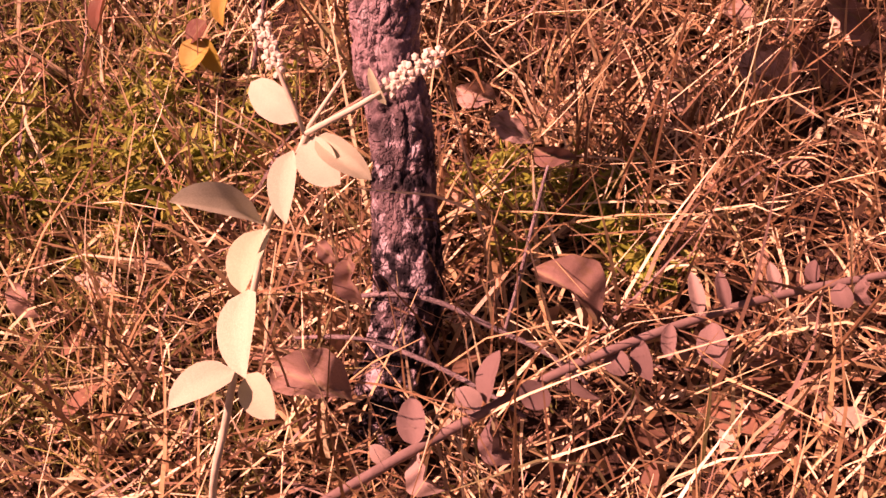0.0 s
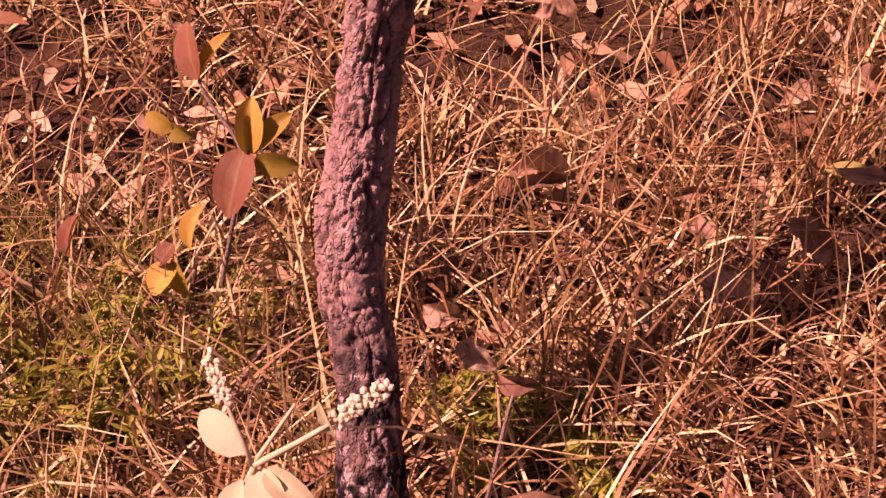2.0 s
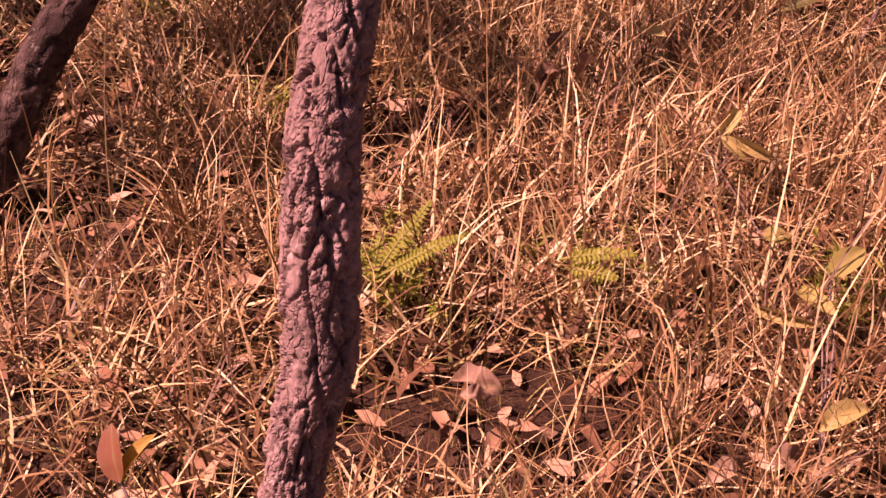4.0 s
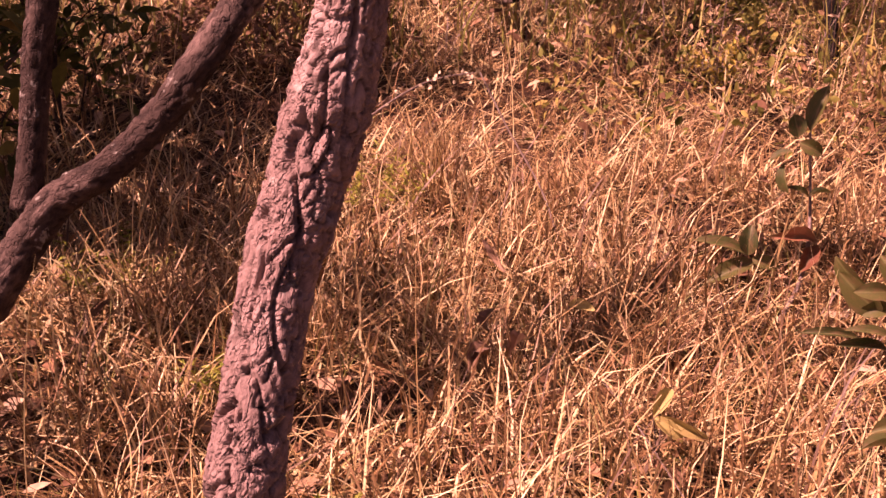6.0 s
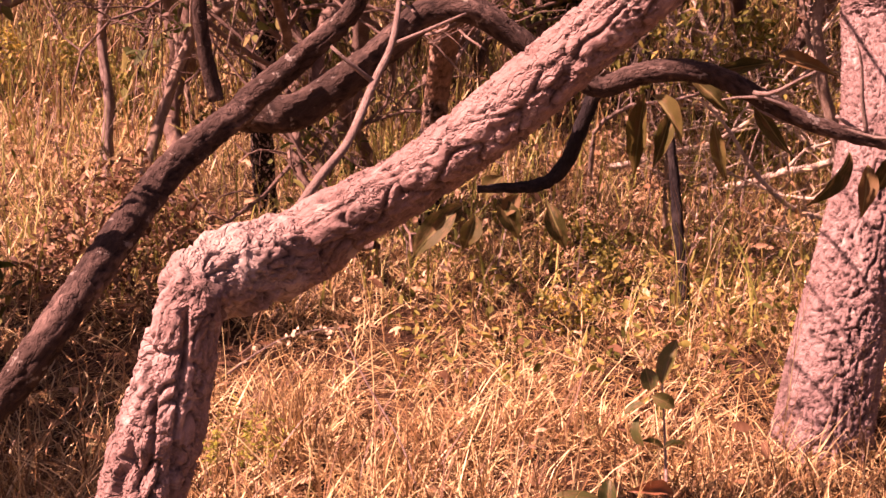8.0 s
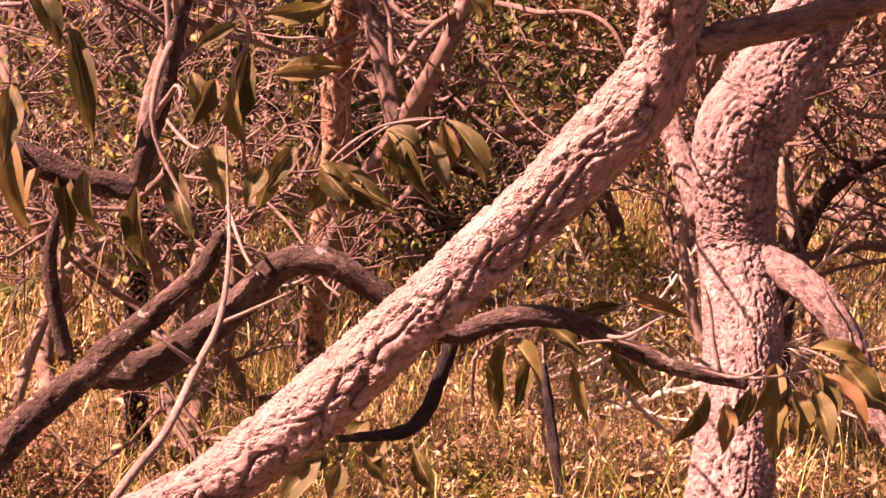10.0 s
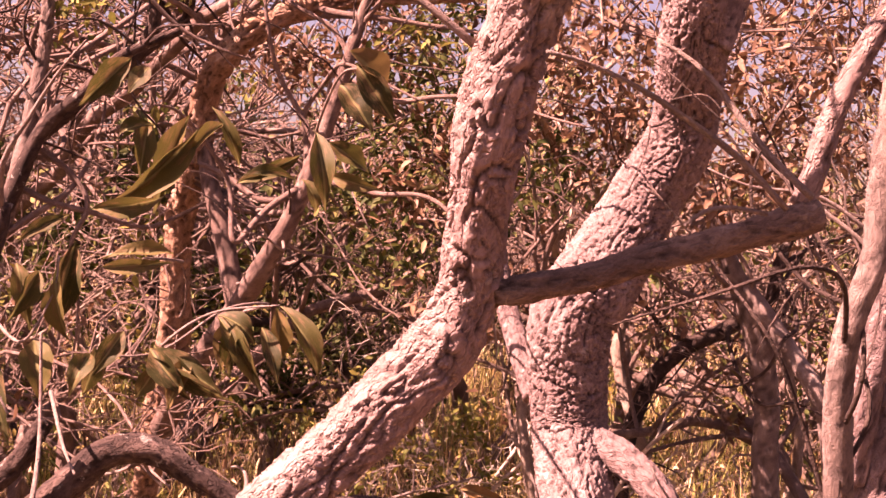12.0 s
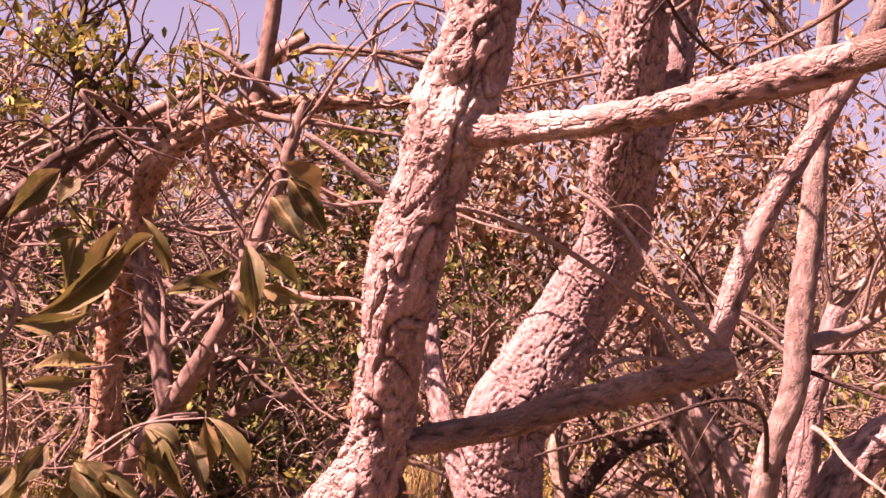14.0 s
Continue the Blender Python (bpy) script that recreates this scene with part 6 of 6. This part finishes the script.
BARK_TAN = bark("bark_tan", (0.06, 0.042, 0.032), (0.27, 0.20, 0.155), (0.44, 0.35, 0.28), 2.0)
KINDS = [
    wild_tree(1, 3.6, 0.028, 0.3, 420, (0.03, 0.08), BARK_TAN, LEAF_BUSH, "crooked savanna tree with sparse yellow-green leaves", droop=0.5),
    wild_tree(2, 3.5, 0.034, 0.42, 160, (0.03, 0.07), BARK_LIMB, LEAF_RUST, "nearly bare crooked savanna tree with tangled pale twigs", arms=(9, 7, 5)),
    wild_tree(3, 3.6, 0.032, 0.3, 1000, (0.04, 0.085), BARK_TAN, LEAF_RUST, "crooked savanna tree with rust-brown dry leaves"),
    wild_tree(4, 2.6, 0.022, 0.32, 800, (0.05, 0.11), BARK_THIN, LEAF_BUSH, "small twisted tree with dull green leaves"),
    wild_tree(5, 4.0, 0.036, 0.40, 500, (0.04, 0.09), BARK_LIMB, LEAF_RUST, "thin leafless tree with a few withered leaves"),
    wild_tree(6, 2.6, 0.026, 0.4, 120, (0.04, 0.09), BARK_THIN, LEAF_YELLOW, "spindly bare sapling with tangled dry twigs"),
    wild_tree(8, 3.7, 0.05, 0.36, 420, (0.04, 0.09), BARK_LIMB, LEAF_DARK, "crooked brown savanna tree with winding bare limbs", 1.1, arms=(9, 4, 3), droop=0.9),
    wild_tree(7, 3.0, 0.035, 0.24, 1900, (0.05, 0.11), BARK_DARK, LEAF_DARK, "dense dark green savanna tree"),
]
SHRUBS = [
    wild_tree(21, 0.9, 0.014, 0.25, 900, (0.05, 0.1), BARK_THIN, LEAF_BUSH, "leafy dull green shrub in dry grass", 1.2, "shrub", "shrub", (9, 6, 3), 0.05, 0.1),
    wild_tree(22, 0.7, 0.01, 0.3, 420, (0.04, 0.08), BARK_TAN, LEAF_YELLOW, "low yellowing shrub in dry grass", 1.3, "shrub", "shrub", (9, 6, 3), 0.05, 0.1),
    wild_tree(23, 1.2, 0.014, 0.3, 60, (0.04, 0.07), BARK_TAN, LEAF_RUST, "bare tangled shrub of pale dry twigs", 1.2, "shrub", "shrub", (10, 6, 4), 0.05),
    wild_tree(24, 1.3, 0.016, 0.22, 1700, (0.05, 0.11), BARK_DARK, LEAF_DARK, "dense dark green shrub", 1.1, "shrub", "shrub", (10, 6, 3), 0.05, 0.2),
]


def stand(kind, x, y, turn, size):
    if y > 4:
        size = size * 0.88
    m = Matrix.Translation((x, y, lie(x, y))) @ Matrix.Rotation(turn, 4, "Z") @ Matrix.Scale(size, 4)
    ob = copy_thing(kind, m)
    ob.matrix_basis = m
    return ob


place = random.Random(5)
taken = [(1.2, 4.4), (-0.2, 4.6), (-0.8, 5.6), (2.3, 6.0)]


def free_spot(x, y, gap):
    if any((x - a) ** 2 + (y - b) ** 2 < gap * gap for a, b in taken):
        return False
    taken.append((x, y))
    return True


# bare crooked trees whose limbs tangle behind the near ones
for k, x, y, size in ((6, -1.0, 6.2, 1.0), (6, -1.7, 7.0, 1.05), (6, 2.6, 7.6, 1.1), (4, 3.0, 6.6, 1.0), (6, 3.6, 8.0, 1.1), (6, -0.7, 10.2, 1.95), (6, 0.6, 10.8, 1.6), (6, 1.6, 10.2, 1.6),
                      (1, -1.4, 10.4, 2.1), (0, -2.0, 10.0, 2.0), (1, -0.2, 11.0, 2.1), (0, -0.4, 10.8, 1.8), (1, 0.2, 9.8, 1.7), (6, -2.4, 9.0, 1.9), (1, -1.0, 9.2, 1.9), (1, -1.9, 11.6, 2.2), (0, 0.9, 11.8, 1.7),
                      (1, -0.75, 8.4, 1.6), (1, -1.55, 8.8, 1.8), (6, -1.3, 12.2, 2.2), (1, -0.5, 12.6, 2.3), (6, 0.1, 13.0, 2.0),
                      (6, 2.9, 11.0, 1.7), (1, 3.6, 10.4, 1.7), (6, 4.6, 11.2, 1.7), (6, 2.1, 12.4, 1.8)):
    taken.append((x, y))
    stand(KINDS[k], x, y, place.uniform(0, 6.28), size)
# trees that show singly between the near trunks
for k, x, y, size in ((2, 1.95, 7.3, 1.3), (2, 1.7, 6.9, 1.1), (2, 2.5, 6.9, 1.15), (2, 2.9, 7.0, 1.35), (7, 1.0, 9.6, 1.4), (1, -0.55, 6.6, 1.0), (0, -1.6, 5.6, 1.05), (5, -2.0, 6.6, 1.2), (1, 3.0, 5.8, 1.2)):
    taken.append((x, y))
    stand(KINDS[k], x, y, place.uniform(0, 6.28), size)
for k, x, y, size in ((3, -1.85, 3.95, 0.8), (1, 0.25, 4.9, 0.4), (0, 0.4, 5.3, 0.4), (2, 0.75, 5.9, 0.7)):
    taken.append((x, y))
    stand(SHRUBS[k], x, y, place.uniform(0, 6.28), size)
WEIGHTS = (4, 4, 4, 3, 3, 2, 5, 3)
for near, far, count, gap, sizes in ((6.2, 9.0, 5, 0.7, (0.85, 1.15)), (9.0, 14.0, 10, 0.8, (0.95, 1.3)), (13.0, 36.0, 150, 0.9, (1.0, 1.5))):
    done = 0
    for _ in range(4000):
        if done >= count:
            break
        a, r = radians(place.uniform(-34, 44)), math.sqrt(place.uniform(near ** 2, far ** 2))
        x, y = r * math.sin(a), r * math.cos(a)
        if free_spot(x, y, gap):
            lower = 0.72 if -3.5 < math.degrees(a) < 7 else 1.0   # a gap in the wood
            stand(place.choices(KINDS, WEIGHTS)[0], x, y, place.uniform(0, 6.28), place.uniform(*sizes) * lower)
            done += 1
for near, far, count, gap in ((7.6, 10.0, 14, 0.35), (9.5, 16.0, 38, 0.5), (15.0, 30.0, 60, 0.7)):
    done = 0
    for _ in range(4000):
        if done >= count:
            break
        a, r = radians(place.uniform(-32, 42)), math.sqrt(place.uniform(near ** 2, far ** 2))
        x, y = r * math.sin(a), r * math.cos(a)
        if free_spot(x, y, gap):
            stand(place.choices(SHRUBS, (2, 4, 5, 1))[0], x, y, place.uniform(0, 6.28), place.uniform(0.5, 0.95))
            done += 1
# leafy small trees that close the view low down
for k, x, y, size in ((7, -1.2, 8.2, 0.8), (3, -0.5, 7.9, 0.8), (7, -0.3, 9.0, 0.8), (0, -1.9, 8.0, 0.7), (0, -0.1, 9.8, 0.75), (7, -2.6, 9.2, 0.8), (3, 4.3, 8.0, 0.9), (0, 1.3, 10.6, 0.8), (7, -0.8, 11.2, 0.9)):
    stand(KINDS[k], x, y, place.uniform(0, 6.28), size)
# a belt of taller trees that closes the view
for k in range(38):
    a, r = radians(place.uniform(-22, 34)), place.uniform(13, 20)
    size = (1.35 if math.degrees(a) < 9 else 1.8) * place.uniform(0.85, 1.15) * r / 17
    stand(KINDS[place.choice((0, 1, 2, 6, 6, 1))], r * math.sin(a), r * math.cos(a), place.uniform(0, 6.28), size)
# unseen trees and shrubs, added on the clearing's sunny side to shade the grass
for kind, x, y, size in ((KINDS[7], -2.6, 3.0, 0.75), (SHRUBS[3], -2.25, 3.1, 1.25), (KINDS[7], -2.9, 2.0, 0.7), (SHRUBS[3], -3.0, 0.3, 0.6), (SHRUBS[0], -2.9, 1.0, 0.7)):
    stand(kind, x, y, place.uniform(0, 6.28), size)
# trees round about and behind the viewer
for k in range(16):
    a, r = radians(60 + k * 15.5 + place.uniform(-5, 5)), place.uniform(7.5, 12)
    stand(place.choice(KINDS), r * math.sin(a), r * math.cos(a), place.uniform(0, 6.28), 1.0)
# the patterns of the kinds stand in the wood too
for k, ob in enumerate(KINDS + SHRUBS):
    a, r = radians(-30 + k * 6.5), 15 + (k * 37 % 11)
    x, y = r * math.sin(a), r * math.cos(a)
    ob.matrix_basis = Matrix.Translation((x, y, lie(x, y)))


def brush_heap(x, y, wide, tall, n):
    g = np.random.default_rng(31)
    a, r = g.uniform(0, 6.28, n), wide * np.sqrt(g.uniform(0, 1, n))
    h = tall * (1 - (r / wide) ** 2) * g.uniform(0, 1, n) ** 0.6
    pts = np.stack([x + r * np.cos(a), y + r * np.sin(a), lie(x, y) + h], 1)
    ob = link("brush_heap", leaf_cloud_mesh("brush_heap", pts, (0.025, 0.06), g, 0.8, 0.35), LEAF_RUST)
    tagged(ob, "heap of dead russet brush and fallen branches", "brush", kind="stuff")


brush_heap(-1.45, 5.1, 0.5, 0.55, 2800)


def undergrowth(n, area, tall, size, mat, seed, label):
    """Leaves of low plants and dry twigs, thick in some places and thin in others."""
    g = np.random.default_rng(seed)
    x, y = g.uniform(area[0], area[1], n * 2), g.uniform(area[2], area[3], n * 2)
    keep = g.uniform(0, 1, n * 2) < patch(1.1, 0.05, seed)(x, y)
    x, y = x[keep][:n], y[keep][:n]
    z = heights(x, y) + tall * g.uniform(0, 1, len(x)) ** 1.7
    ob = link("undergrowth", leaf_cloud_mesh("undergrowth", np.stack([x, y, z], 1), size, g, 0.9, 0.36), mat)
    tagged(ob, label, "undergrowth", kind="stuff")


undergrowth(3200, (-5, 6, 5.6, 13), 0.7, (0.02, 0.06), LEAF_BUSH, 51, "olive and yellow leaves of low herbs in the grass")
undergrowth(2600, (-5, 6, 5.6, 13), 0.5, (0.02, 0.06), LEAF_RUST, 52, "brown withered leaves of low plants in the grass")
undergrowth(3500, (-5, 6, 4.6, 10), 0.45, (0.03, 0.07), PALE_LITTER, 53, "pale dry leaves caught in the standing grass")
blades("dry_twigs", 1500, (-4, 4.5, 4.8, 10), (0.3, 0.9), (0.004, 0.009), (0.9, 0.25), TWIG, rng, "thin grey dead twigs standing and leaning in the grass", None, 6, "twigs")

# ---- fallen dead branches behind the thick leaning tree ----
DEAD_WOOD = bark("dead_wood", (0.22, 0.17, 0.13), (0.50, 0.41, 0.33), (0.66, 0.57, 0.48), 2.0)
fallen = wild_tree(41, 1.7, 0.02, 0.3, 0, (0.04, 0.08), DEAD_WOOD, LEAF_RUST, "fallen dead branch with a tangle of bleached twigs", 1.1, "fallen_branch", "branch", (8, 5, 3), 0.15)
for k, (x, y, turn, size) in enumerate(((1.2, 6.9, 1.2, 1.0), (1.9, 7.5, -1.9, 1.1), (1.0, 7.7, 2.6, 0.9), (2.4, 6.6, 0.6, 0.9), (1.6, 6.2, -0.7, 0.7), (0.6, 7.2, 1.9, 0.8))):
    m = Matrix.Translation((x, y, lie(x, y) + 0.10)) @ Matrix.Rotation(turn, 4, "Z") @ Matrix.Rotation(radians(78 + 4 * (k % 3)), 4, "X") @ Matrix.Scale(size, 4)
    if k == 0:
        fallen.matrix_basis = m
    else:
        copy_thing(fallen, m).matrix_basis = m
